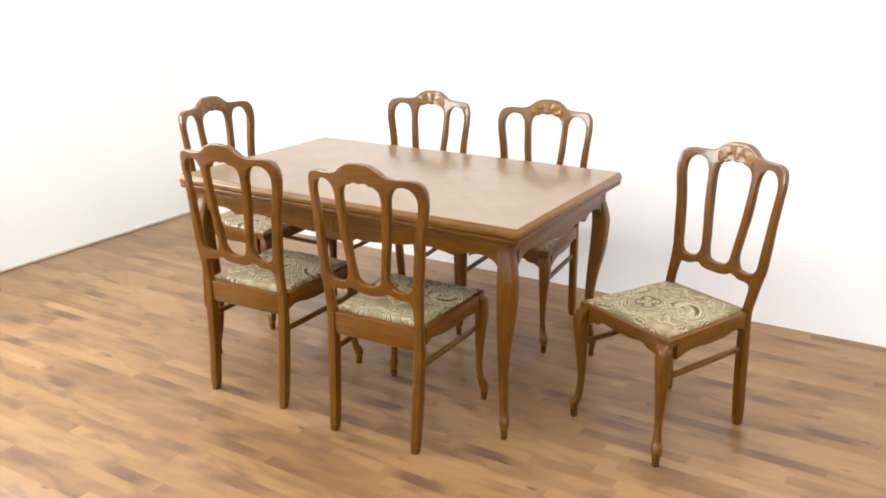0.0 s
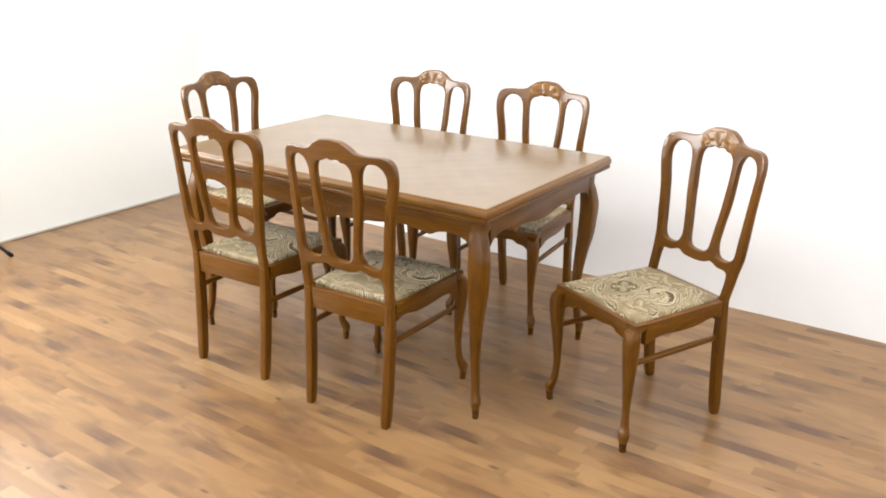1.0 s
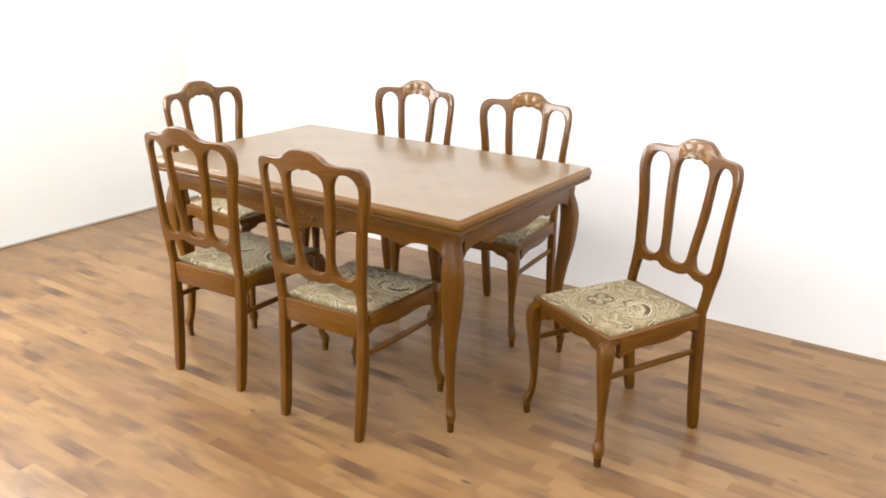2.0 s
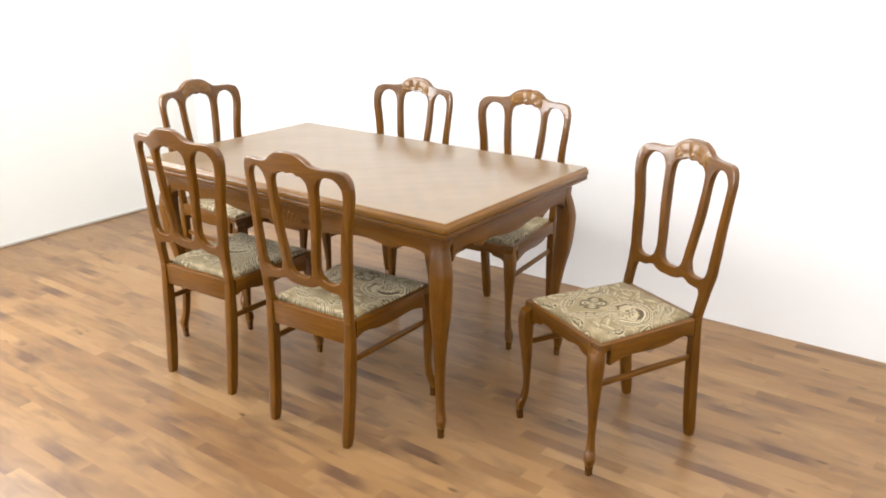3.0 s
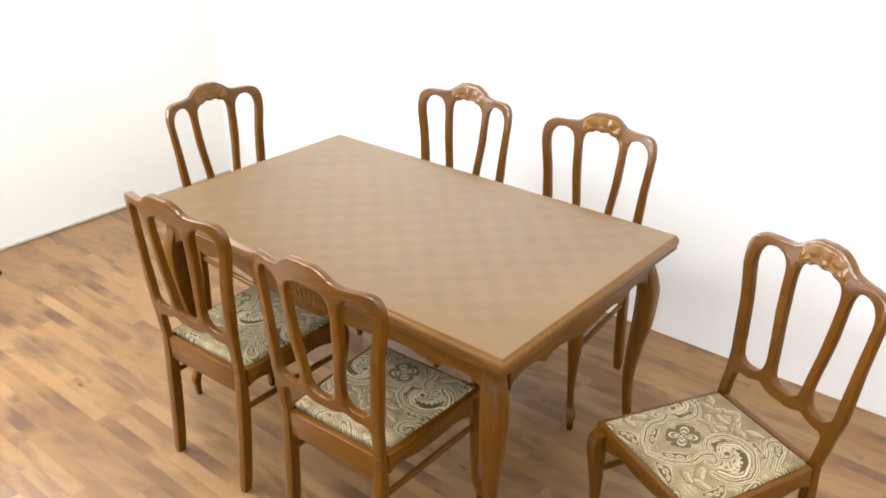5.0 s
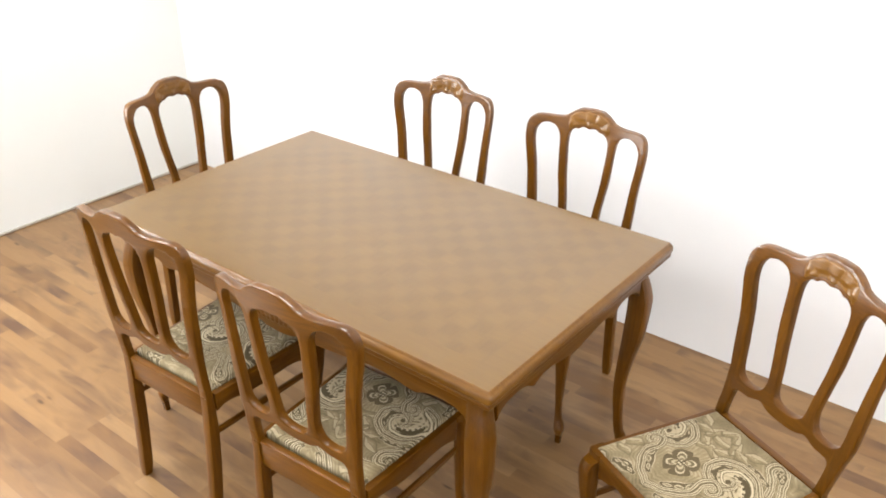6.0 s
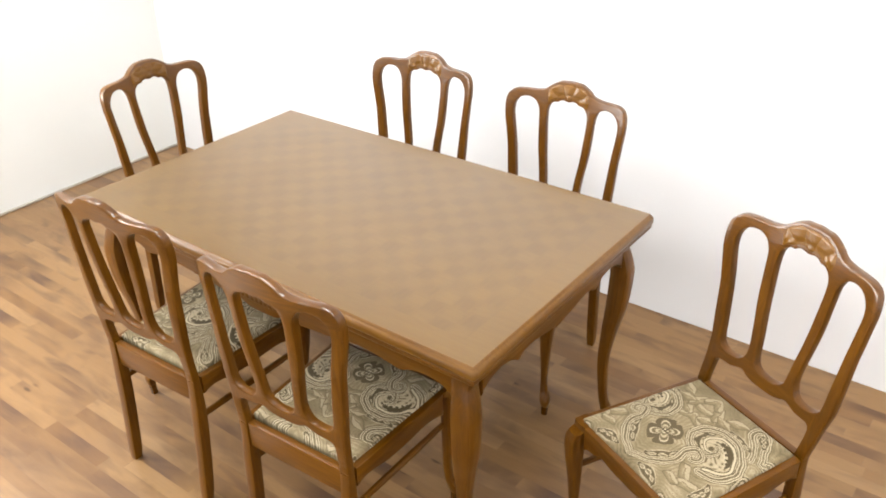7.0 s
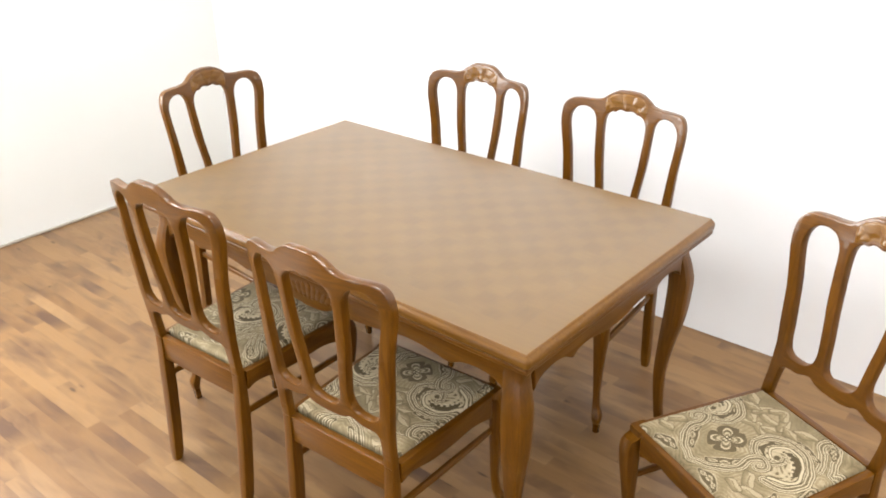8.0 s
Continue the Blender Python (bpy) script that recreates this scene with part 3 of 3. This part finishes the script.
def paisley(x, y, fx, fy):
    """Tone of the printed cloth at a place of the seat: mirrored curls and bands round a four-petal flower."""
    period = 0.37
    v = (y - fy + 0.225) % period - 0.225
    u = np.abs((x - fx + 0.10 * v + 0.215) % 0.43 - 0.215)
    u, v = u + 0.0011 * np.sin(140 * v + 60 * u), v + 0.0011 * np.sin(130 * u - 70 * v)
    bell = lambda q: np.sin(math.pi * np.clip(q, 0.03, 0.97))
    # ground: soft patches, with thin echo lines beside the large curls
    near = np.full(u.shape, 9.0)
    for points in (OGEE, SWIRL, ARCH):
        near = np.minimum(near, line_distance(u, v, points, period)[0])
    patch = np.sin(38 * u + 3 * np.sin(21 * v)) * np.sin(31 * v + 2 * np.sin(33 * u))
    fine = np.sin(210 * u + 4 * np.sin(80 * v)) * np.sin(190 * v + 4 * np.sin(75 * u))
    tone = 0.47 + 0.15 * patch + 0.05 * fine + 0.17 * np.sin(600 * near + 5 * patch + 2 * np.sin(60 * v)) * np.exp(-near / 0.034)
    tone = np.where((fine > 0.86) & (near > 0.016), 0.40, tone)

    def stroke(points, bands, width=None):
        nonlocal tone
        d, along = line_distance(u, v, points, period)
        if width:
            d = d / width(along)
        for w, value in bands:
            tone = np.where(d < w, value, tone)
        return d, along

    lines = ((0.0134, 0.12), (0.0114, 0.84), (0.0086, 0.12), (0.0060, 0.86), (0.0032, 0.12), (0.0010, 0.45))
    # flower spray
    for px, py, turn, size in PETALS:
        c, w = math.cos(turn), math.sin(turn)
        for dv in (-period, 0, period):
            du, dw = u - px, v - py - dv
            major, minor = (c * du + w * dw) / (1.15 * size), (c * dw - w * du) / (0.58 * size)
            q = np.hypot(major, minor) + 0.10 * np.cos(4 * np.arctan2(minor, major) + 40 * px)
            tone = np.where(q < 1.18, 0.26, tone)
            tone = np.where(q < 1.00, 0.68 - 0.36 * q * (minor > 0), tone)
            tone = np.where((q < 0.60) & (np.abs(minor - 0.22 * np.sin(3 * major)) < 0.10), 0.30, tone)
    stroke(ARCH, lines, lambda q: 0.85 + 0.2 * bell(q))
    for chain in CHAINS:
        d, along = stroke(chain, ((0.0150, 0.80), (0.0124, 0.10)), lambda q: 0.40 + 0.72 * bell(q))
        tone = np.where(d < 0.0074 * np.abs(np.sin(along * 9.4)), 0.80, tone)
        tone = np.where(d < 0.0042 * np.abs(np.sin(along * 9.4)) - 0.0010, 0.22, tone)
    # body of the large swirl with its dark comma and crescent, then its lines
    body = np.hypot((u - 0.128) / 0.062, (v + 0.060) / 0.060)
    tone = np.where(body < 1, 0.70 + 0.10 * fine, tone)
    tone = np.where((body < 1) & (fine < -0.62), 0.18, tone)
    d, along = stroke(COMMA, ((0.0125, 0.06),), lambda q: 0.35 + 0.75 * bell(q))
    tone = np.where(d < 0.0060 * np.abs(np.sin(along * 8)) - 0.0016, 0.72, tone)
    stroke(SWIRL, lines, lambda q: 0.74 + 0.28 * np.clip(q * 2, 0, 1))
    d, along = stroke(CRESCENT, ((0.0150, 0.90), (0.0128, 0.02)), lambda q: 0.25 + 0.85 * bell(q))
    tone = np.where((d > 0.0070) & (d < 0.0128) & (body < 0.72) & (np.sin(along * 34) > 0), 0.80, tone)
    stroke(SPIRAL, ((0.0074, 0.08), (0.0040, 0.88)), lambda q: 0.55 + 0.33 * np.clip(q * 2.5, 0, 1))
    tone = np.where(np.hypot(u - 0.109, v + 0.058) < 0.0068, 0.06, tone)
    d, along = stroke(OGEE, lines, lambda q: 0.80 + 0.25 * np.sin(math.pi * q))
    # flower with four outlined petals
    rr, a = np.hypot(u, v * 0.86), np.arctan2(v * 0.86, u)
    rr = rr * 0.93
    petal = np.abs(np.cos(2 * a + math.pi / 2)) ** 0.8
    side = np.abs(np.cos(2 * a)) ** 3
    fl = np.full(u.shape, 0.10)
    for w, value in ((0.0345, 0.84), (0.0295, 0.20), (0.0215, 0.74), (0.0150, 0.34)):
        fl = np.where((rr < w * petal) & (rr > 0.0095), value, fl)
    fl = np.where(rr < 0.0095, 0.05, fl)
    dot = np.hypot(np.abs(u) - 0.0042, np.abs(v * 0.86) - 0.0042)
    fl = np.where(dot < 0.0028, 0.9, fl)
    tone = np.where(rr < 0.0420 * petal + 0.028 * side, fl, tone)
    return np.clip(tone, 0, 1)


def seat_pad(fx, fy):
    """Padded drop-in seat with a crown and rolled edges."""
    n = 290
    s = np.linspace(-1, 1, n)
    gu, gv = np.meshgrid(s, s)
    # rolled edge: the outermost rows turn down
    half = 0.168 + (0.190 - 0.168) * (gv + 1) / 2
    x, y = gu * half, 0.050 + (0.424 - 0.050) * (gv + 1) / 2
    edge = np.maximum(np.abs(gu), np.abs(gv))
    z = 0.4465 + 0.011 * np.sqrt(np.clip(1 - ((edge - 0.93) / 0.07).clip(0, 1) ** 2, 0, 1)) + 0.009 * (1 - gu ** 2) * (1 - gv ** 2)
    z += 0.0012 * np.sin(9 * gu + 3) * np.sin(7 * gv + 1)
    tone = paisley(x, y, fx, fy)
    lo, mid, hi = np.array((0.062, 0.046, 0.021)), np.array((0.222, 0.175, 0.098)), np.array((0.515, 0.440, 0.305))
    t = tone[..., None]
    col = np.where(t < 0.5, lo + (mid - lo) * t * 2, mid + (hi - mid) * (t * 2 - 1))
    verts = np.stack([x, y, z], -1).reshape(-1, 3).tolist()
    idx = np.arange(n * n).reshape(n, n)
    faces = np.stack([idx[:-1, :-1], idx[:-1, 1:], idx[1:, 1:], idx[1:, :-1]], -1).reshape(-1, 4).tolist()
    # sides and underside
    rim = idx[0, :].tolist() + idx[1:, -1].tolist() + idx[-1, -2::-1].tolist() + idx[-2:0:-1, 0].tolist()
    base = len(verts)
    verts += [(verts[i][0], verts[i][1], 0.428) for i in rim]
    m = len(rim)
    faces += [(rim[(k + 1) % m], rim[k], base + k, base + (k + 1) % m) for k in range(m)]
    faces.append(tuple(range(base, base + m)))
    me = bpy.data.meshes.new("seat_pad")
    me.from_pydata(verts, [], faces)
    att = me.color_attributes.new("pattern", "FLOAT_COLOR", "POINT")
    cols = np.ones((len(verts), 4), np.float32)
    cols[:n * n, :3] = col.reshape(-1, 3)
    cols[n * n:, :3] = mid
    att.data.foreach_set("color", cols.ravel())
    return finish(me, seat_fabric, 50)


def build_chair():
    root = tagged(new("dining_chair"), "honey brown carved oak dining chair with a paisley upholstered seat", "chair", "dining chairs round the table")

    def place(x, d, z):
        return (x, back_y(x, z) - d, z)

    extra = [((s * x, 0, 0), (1, 0, 0)) for s in (-1, 1) for x in (0.02, 0.04, 0.062, 0.085, 0.11, 0.135, 0.185, 0.205)] + [((0, z, 0), (0, 1, 0)) for z in (0.48, 0.52, 0.555, 0.64, 0.69, 0.74, 0.79, 0.84, 0.925, 0.945, 0.965)]
    whole = plate(back_loops(), 0.025, 0.0038, place_flat, extra + [((0, 0.59, 0), (0, 1, 0)), ((0, 0.895, 0), (0, 1, 0)), ((0.160, 0, 0), (1, 0, 0)), ((-0.160, 0, 0), (1, 0, 0))])
    pieces = (("crest_rail", lambda c: c.z > 0.895, polished), ("slat", lambda c: 0.59 < c.z <= 0.895 and 0 < c.x < 0.135, wood_z), ("slat", lambda c: 0.59 < c.z <= 0.895 and -0.135 < c.x <= 0, wood_z),
              ("lower_rail", lambda c: c.z <= 0.59 and abs(c.x) < 0.160, wood_x), ("back_post", lambda c: c.z <= 0.895 and (c.x > 0.160 or (c.z > 0.59 and c.x > 0.135)), wood_z), ("back_post", lambda c: c.z <= 0.895 and (c.x < -0.160 or (c.z > 0.59 and c.x < -0.135)), wood_z))
    made = {}
    for name, keep, mat in pieces:
        c = only(whole, keep)
        for v in c.verts:
            v.co = place(v.co.x, v.co.y, v.co.z)
        made[name] = part(name, c, mat, root, smooth=28)
    whole.free()
    # back legs below the seat, with the block that the frame is housed in
    for s in (-1, 1):
        bm = bmesh.new()
        rings = []
        for z in np.linspace(0, 0.4425, 14):
            k = z / 0.4425
            cx = s * (0.166 + 0.008 * k)
            top = max(0.0, (k - 0.72) / 0.28)
            h = 0.0145 + 0.002 * k ** 0.5 - 0.0020 * top
            d = 0.0165 + 0.002 * math.sin(k * 2.6) - 0.0048 * top
            rings.append(rounded_square(cx - s * 0.0006 * top, post_y(z), z, h - (0.0025 if z == 0 else 0), d - (0.0025 if z == 0 else 0), 7.0))
        sweep(bm, rings)
        part("leg", bm, wood_z, root, smooth=38)
    for s in (-1, 1):
        bm = bmesh.new()
        cabriole(bm, CHAIR_LEG, s, 1, s * FX, FY, [(0.428, 0.0220, s * 0.1845, 0.4195), (SEAT, 0.0220, s * 0.1845, 0.4190)], 4.0, 1.28)
        worn_toe(part("leg", bm, wood_z, root, smooth=38), 0.034)
    # aprons under the seat
    low = [(0.0, 0.396), (0.04, 0.396), (0.08, 0.402), (0.10, 0.399), (0.115, 0.389), (0.135, 0.386), (0.150, 0.380), (0.161, 0.370)]
    bm = plate([apron_loop(0.1625, low, SEAT - 0.001)], 0.022, 0.0025, lambda x, d, z: (x, 0.4285 + d, z))
    part("apron", bm, wood_x, root, smooth=30)
    bm = plate([[(-0.159, 0.366), (0.159, 0.366), (0.159, SEAT - 0.001), (-0.159, SEAT - 0.001)]], 0.022, 0.0025, lambda x, d, z: (x, 0.029 + d, z))
    part("apron", bm, wood_x, root, smooth=30)
    side_low = [(0.0, 0.386), (0.03, 0.396), (0.065, 0.394), (0.11, 0.385), (0.18, 0.383), (0.24, 0.387), (0.275, 0.388), (0.30, 0.385), (0.325, 0.379), (0.352, 0.371)]
    for s in (-1, 1):
        pts = [tuple(p) for p in spline(side_low, 5)] + [(0.352, SEAT - 0.001), (0.0, SEAT - 0.001)]
        bm = plate([pts], 0.022, 0.0025, lambda x, d, z: (s * (0.1770 + 0.0175 * x / 0.36) + d, 0.045 + x, z))
        part("apron", bm, wood_y, root, smooth=30)
        bm = bmesh.new()
        rings = []
        for k in np.linspace(0, 1, 8):
            y = 0.030 + k * (0.425 - 0.030)
            w = 0.0055 + 0.0030 * math.sin(k * math.pi)
            x = s * (0.1700 + 0.0100 * k)
            rings.append([(x + a * w, y, 0.305 - 0.004 * k + b * 0.0095) for a, b in ((-1, -0.6), (-0.6, -1), (0.6, -1), (1, -0.6), (1, 0.6), (0.6, 1), (-0.6, 1), (-1, 0.6))])
        sweep(bm, rings)
        part("stretcher", bm, wood_y, root)
    # carved shell on the front of the crest, from its lower edge to its upper one
    upper, lower = np.array(BACK_OUTER[14:][::-1]), np.array(MID_SLOT[9:][::-1])
    nx, nz = 73, 25
    bm = bmesh.new()
    rows = []
    for k in range(nz):
        t, row = k / (nz - 1), []
        for i in range(nx):
            a = -1 + 2 * i / (nx - 1)
            x = 0.083 * a
            z0, z1 = max(0.906, float(np.interp(abs(x), lower[:, 0], lower[:, 1]))) + 0.0035, float(np.interp(abs(x), upper[:, 0], upper[:, 1])) - 0.0045
            z = z0 + (z1 - z0) * t
            edge = min(1.0, 7 * t, 7 * (1 - t), 6 * (1 - abs(a)))
            # flutes that fan out from the middle of the lower edge, over a row of beads
            fan = math.atan2(x, z - 0.890)
            flute = abs(math.sin(fan * 6.2 + math.pi / 2)) ** 0.7
            h = 0.0010 + 0.0028 * flute * min(1.0, max(0.0, (t - 0.28) * 5))
            bead = max(0.0, math.cos(a * math.pi * 3.2)) ** 1.5 * math.exp(-((t - 0.20) / 0.13) ** 2)
            roll = math.exp(-((abs(a) - 0.80) / 0.12) ** 2 - ((t - 0.38) / 0.22) ** 2)
            h += 0.0042 * bead + 0.0036 * roll
            row.append(bm.verts.new((x, back_y(x, z) + 0.0118 + h * edge - 0.0025 * (1 - edge), z)))
        rows.append(row)
    for p, q in zip(rows, rows[1:]):
        for i in range(nx - 1):
            bm.faces.new((p[i], q[i], q[i + 1], p[i + 1]))
    part("carving", bm, carved, made["crest_rail"], "carved shell and leaf ornament", smooth=75)
    pad = new("seat_pad", seat_pad(0.0386, 0.282))
    pad.parent = root
    tagged(pad, "cream and olive paisley fabric seat pad")
    return root


def place_flat(x, d, z):
    return (x, d, z)


# place, turn, flower of the cloth, lean of the back (aside, forward), label
CHAIRS = [((0.449, 0.662), 154.6, (0.0386, 0.282), (-0.022, -0.005), "honey brown carved dining chair turned away from the table end"),
          ((-0.452, -0.174), 2.6, (-0.010, 0.344), (-0.004, 0.014), "honey brown carved dining chair tucked under the table's long side"),
          ((-1.048, -0.163), 2.8, (-0.15, 0.30), (-0.008, 0.008), "honey brown carved dining chair tucked under the table's long side"),
          ((-0.484, 1.218), 183.6, (0.06, 0.33), (0.0, 0.0), "honey brown carved dining chair between the table and the white wall"),
          ((-1.098, 1.214), 183.4, (-0.04, 0.26), (0.0, 0.0), "honey brown carved dining chair between the table and the white wall"),
          ((-1.864, 0.588), -91.2, (0.02, 0.35), (0.0, 0.0), "honey brown carved dining chair at the far end of the table")]
BACK_PARTS = ("crest_rail", "slat", "lower_rail", "back_post", "carving")


def lean_back(one, aside, forward):
    """Each chair's old back has settled a little differently."""
    for o in one.children_recursive:
        if o.name.split(".")[0] in BACK_PARTS:
            o.data = o.data.copy()
            for v in o.data.vertices:
                k = max(0.0, (v.co.z - 0.44) / 0.46)
                v.co.x += aside * min(1.0, k * 3)
                v.co.y += forward * k


chair = build_chair()
copies = [chair] + [copy_thing(chair, pose(*place_at, 0, 0, 0, turn)) for place_at, turn, *_ in CHAIRS[1:]]
for one, (place_at, turn, (fx, fy), (aside, forward), label) in zip(copies, CHAIRS):
    if one is not chair:
        [o for o in one.children if o.name.startswith("seat_pad")][0].data = seat_pad(fx, fy)
    lean_back(one, aside, forward)
    tagged(one, label)
chair.matrix_basis = pose(*CHAIRS[0][0], 0, 0, 0, CHAIRS[0][1])

# ---- light stand, of which one leg reaches into the room ----
stand = tagged(new("light_stand"), "black metal light stand with thin splayed legs on the floor", "light stand")
foot = Vector((-2.960, 0.029, 0.008))
for k in range(3):
    m = Matrix.Rotation(2 * math.pi * k / 3, 3, "Z")
    tip = m @ (foot - Vector((SX, SY, 0))) + Vector((SX, SY, 0))
    bm = bmesh.new()
    tube(bm, tip, (SX, SY, 0.378), 0.0085)
    leg = part("leg", bm, black_metal, stand, smooth=40)
    bm = bmesh.new()
    way = (Vector((SX, SY, 0.378)) - tip).normalized()
    tube(bm, tip - way * 0.006, tip + way * 0.03, 0.0115)
    part("rubber_foot", bm, rubber, leg, smooth=40)
bm = bmesh.new()
tube(bm, (SX, SY, 0.10), (SX, SY, 1.42), 0.0135, 16)
part("pole", bm, black_metal, stand, smooth=40)
bm = bmesh.new()
tube(bm, (SX, SY, 0.33), (SX, SY, 0.39), 0.024, 16)
part("collar", bm, black_metal, stand, smooth=40)

head = bmesh.new()
rings = []
for z, h in ((0.0, 0.22), (0.006, 0.225), (0.03, 0.225), (0.10, 0.16), (0.16, 0.075), (0.19, 0.06), (0.24, 0.06)):
    rings.append([tuple(SOFT @ Vector(p)) for p in rounded_square(0, 0, z, h, h, 8.0)])
sweep(head, rings)
head = part("softbox", head, rubber, stand, "black softbox on the pole", smooth=40)
bm = bmesh.new()
sweep(bm, [[tuple(SOFT @ Vector(p)) for p in rounded_square(0, 0, z, 0.21, 0.21, 8.0)] for z in (-0.003, 0.001)])
part("diffuser", bm, lamp_glow, head, "white glowing diffuser cloth")

# ---- boom stand beside the camera's way, of which the end of the arm shows ----
boom = tagged(new("boom_stand"), "black metal boom stand with a thin level arm", "light stand")
BX, BY = 2.15, -1.05
for k in range(3):
    a = radians(20 + 120 * k)
    bm = bmesh.new()
    tube(bm, (BX + 0.42 * math.cos(a), BY + 0.42 * math.sin(a), 0.009), (BX, BY, 0.40), 0.0085)
    part("leg", bm, black_metal, boom, smooth=40)
bm = bmesh.new()
tube(bm, (BX, BY, 0.12), (BX, BY, 1.66), 0.0135, 16)
part("pole", bm, black_metal, boom, smooth=40)
bm = bmesh.new()
tube(bm, (1.342, -1.232, 1.520), (2.30, -1.017, 1.655), 0.0040)
part("arm", bm, black_metal, boom, smooth=40)
bm = bmesh.new()
tube(bm, (BX, BY - 0.03, 1.634), (BX, BY + 0.03, 1.634), 0.020, 16)
part("knob", bm, rubber, boom, smooth=40)

# ---- floor ----
floor = bmesh.new()
box(floor, XL - TH, XR + TH, YF - TH, YB + TH, -0.12, -0.0065)
floor = tagged(part("floor", floor, gap_dark), "tan and brown strip wood floor with smoky dark streaks", "floor", kind="structure")
BW, BY0 = 0.0508, -0.735
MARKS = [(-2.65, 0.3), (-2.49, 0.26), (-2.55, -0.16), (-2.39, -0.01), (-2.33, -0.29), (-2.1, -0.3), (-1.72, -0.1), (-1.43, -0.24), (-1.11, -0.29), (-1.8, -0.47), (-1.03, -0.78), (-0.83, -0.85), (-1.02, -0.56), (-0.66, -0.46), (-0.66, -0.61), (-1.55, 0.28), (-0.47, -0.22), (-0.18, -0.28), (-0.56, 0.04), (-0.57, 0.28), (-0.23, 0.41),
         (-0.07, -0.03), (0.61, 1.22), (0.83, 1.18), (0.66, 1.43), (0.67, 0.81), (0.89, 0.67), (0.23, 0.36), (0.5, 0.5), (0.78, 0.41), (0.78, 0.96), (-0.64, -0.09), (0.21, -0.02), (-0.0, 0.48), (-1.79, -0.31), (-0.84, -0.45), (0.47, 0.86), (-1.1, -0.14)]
rng = random.Random(7)
LENGTHS = (0.30, 0.38, 0.46, 0.56, 0.68, 0.84)
GAP = 0.0001


def board_verts(length):
    hx, hy = length / 2 - GAP, BW / 2 - GAP / 2
    out = []
    for z, e in ((-0.0065, 0.0), (0.0, 0.0)):
        out += [(-hx + e, -hy + e, z), (hx - e, -hy + e, z), (hx - e, hy - e, z), (-hx + e, hy - e, z)]
    return out


BOARD_FACES = [(0, 1, 5, 4), (1, 2, 6, 5), (2, 3, 7, 6), (3, 0, 4, 7), (4, 5, 6, 7)]
board_meshes = {}


def board_mesh(length):
    key = round(length, 3)
    if key not in board_meshes:
        me = bpy.data.meshes.new("board")
        me.from_pydata(board_verts(length), [], BOARD_FACES)
        finish(me, board_single).materials.append(gap_dark)
        me.polygons.foreach_set("material_index", [1, 1, 1, 1, 0])
        board_meshes[key] = me
    return board_meshes[key]


near, rest_v, rest_f = [], [], []
row0, row1 = math.ceil((YF - BY0) / BW), math.floor((YB - BY0) / BW)
for row in range(row0, row1 + 1):
    yc = BY0 + (row + 0.5) * BW
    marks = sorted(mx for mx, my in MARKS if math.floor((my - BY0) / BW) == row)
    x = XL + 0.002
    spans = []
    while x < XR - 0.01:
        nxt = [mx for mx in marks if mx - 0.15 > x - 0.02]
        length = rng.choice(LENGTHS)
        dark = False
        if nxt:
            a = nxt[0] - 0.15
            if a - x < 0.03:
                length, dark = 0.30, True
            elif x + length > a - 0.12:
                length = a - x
        length = min(length, XR - 0.006 - x)
        spans.append((x, length, dark))
        x += length
    for x, length, dark in spans:
        xc = x + length / 2
        if dark or (-1.9 < xc < 1.25 and -1.05 < yc < 0.95):
            near.append((xc, yc, length, dark))
        else:
            b = len(rest_v)
            rest_v += [(vx + xc, vy + yc, vz) for vx, vy, vz in board_verts(length)]
            rest_f += [tuple(b + i for i in f) for f in BOARD_FACES]
me = bpy.data.meshes.new("floor_boards")
me.from_pydata(rest_v, [], rest_f)
finish(me, board_rest).materials.append(gap_dark)
me.polygons.foreach_set("material_index", [1, 1, 1, 1, 0] * (len(rest_f) // 5))
rest = new("floor_boards", me)
rest.parent = floor
tagged(rest, "strip floor boards further off", kind="stuff")
for xc, yc, length, dark in near:
    ob = new("board", board_mesh(length))
    ob.location = (xc, yc, 0)
    ob.parent = floor
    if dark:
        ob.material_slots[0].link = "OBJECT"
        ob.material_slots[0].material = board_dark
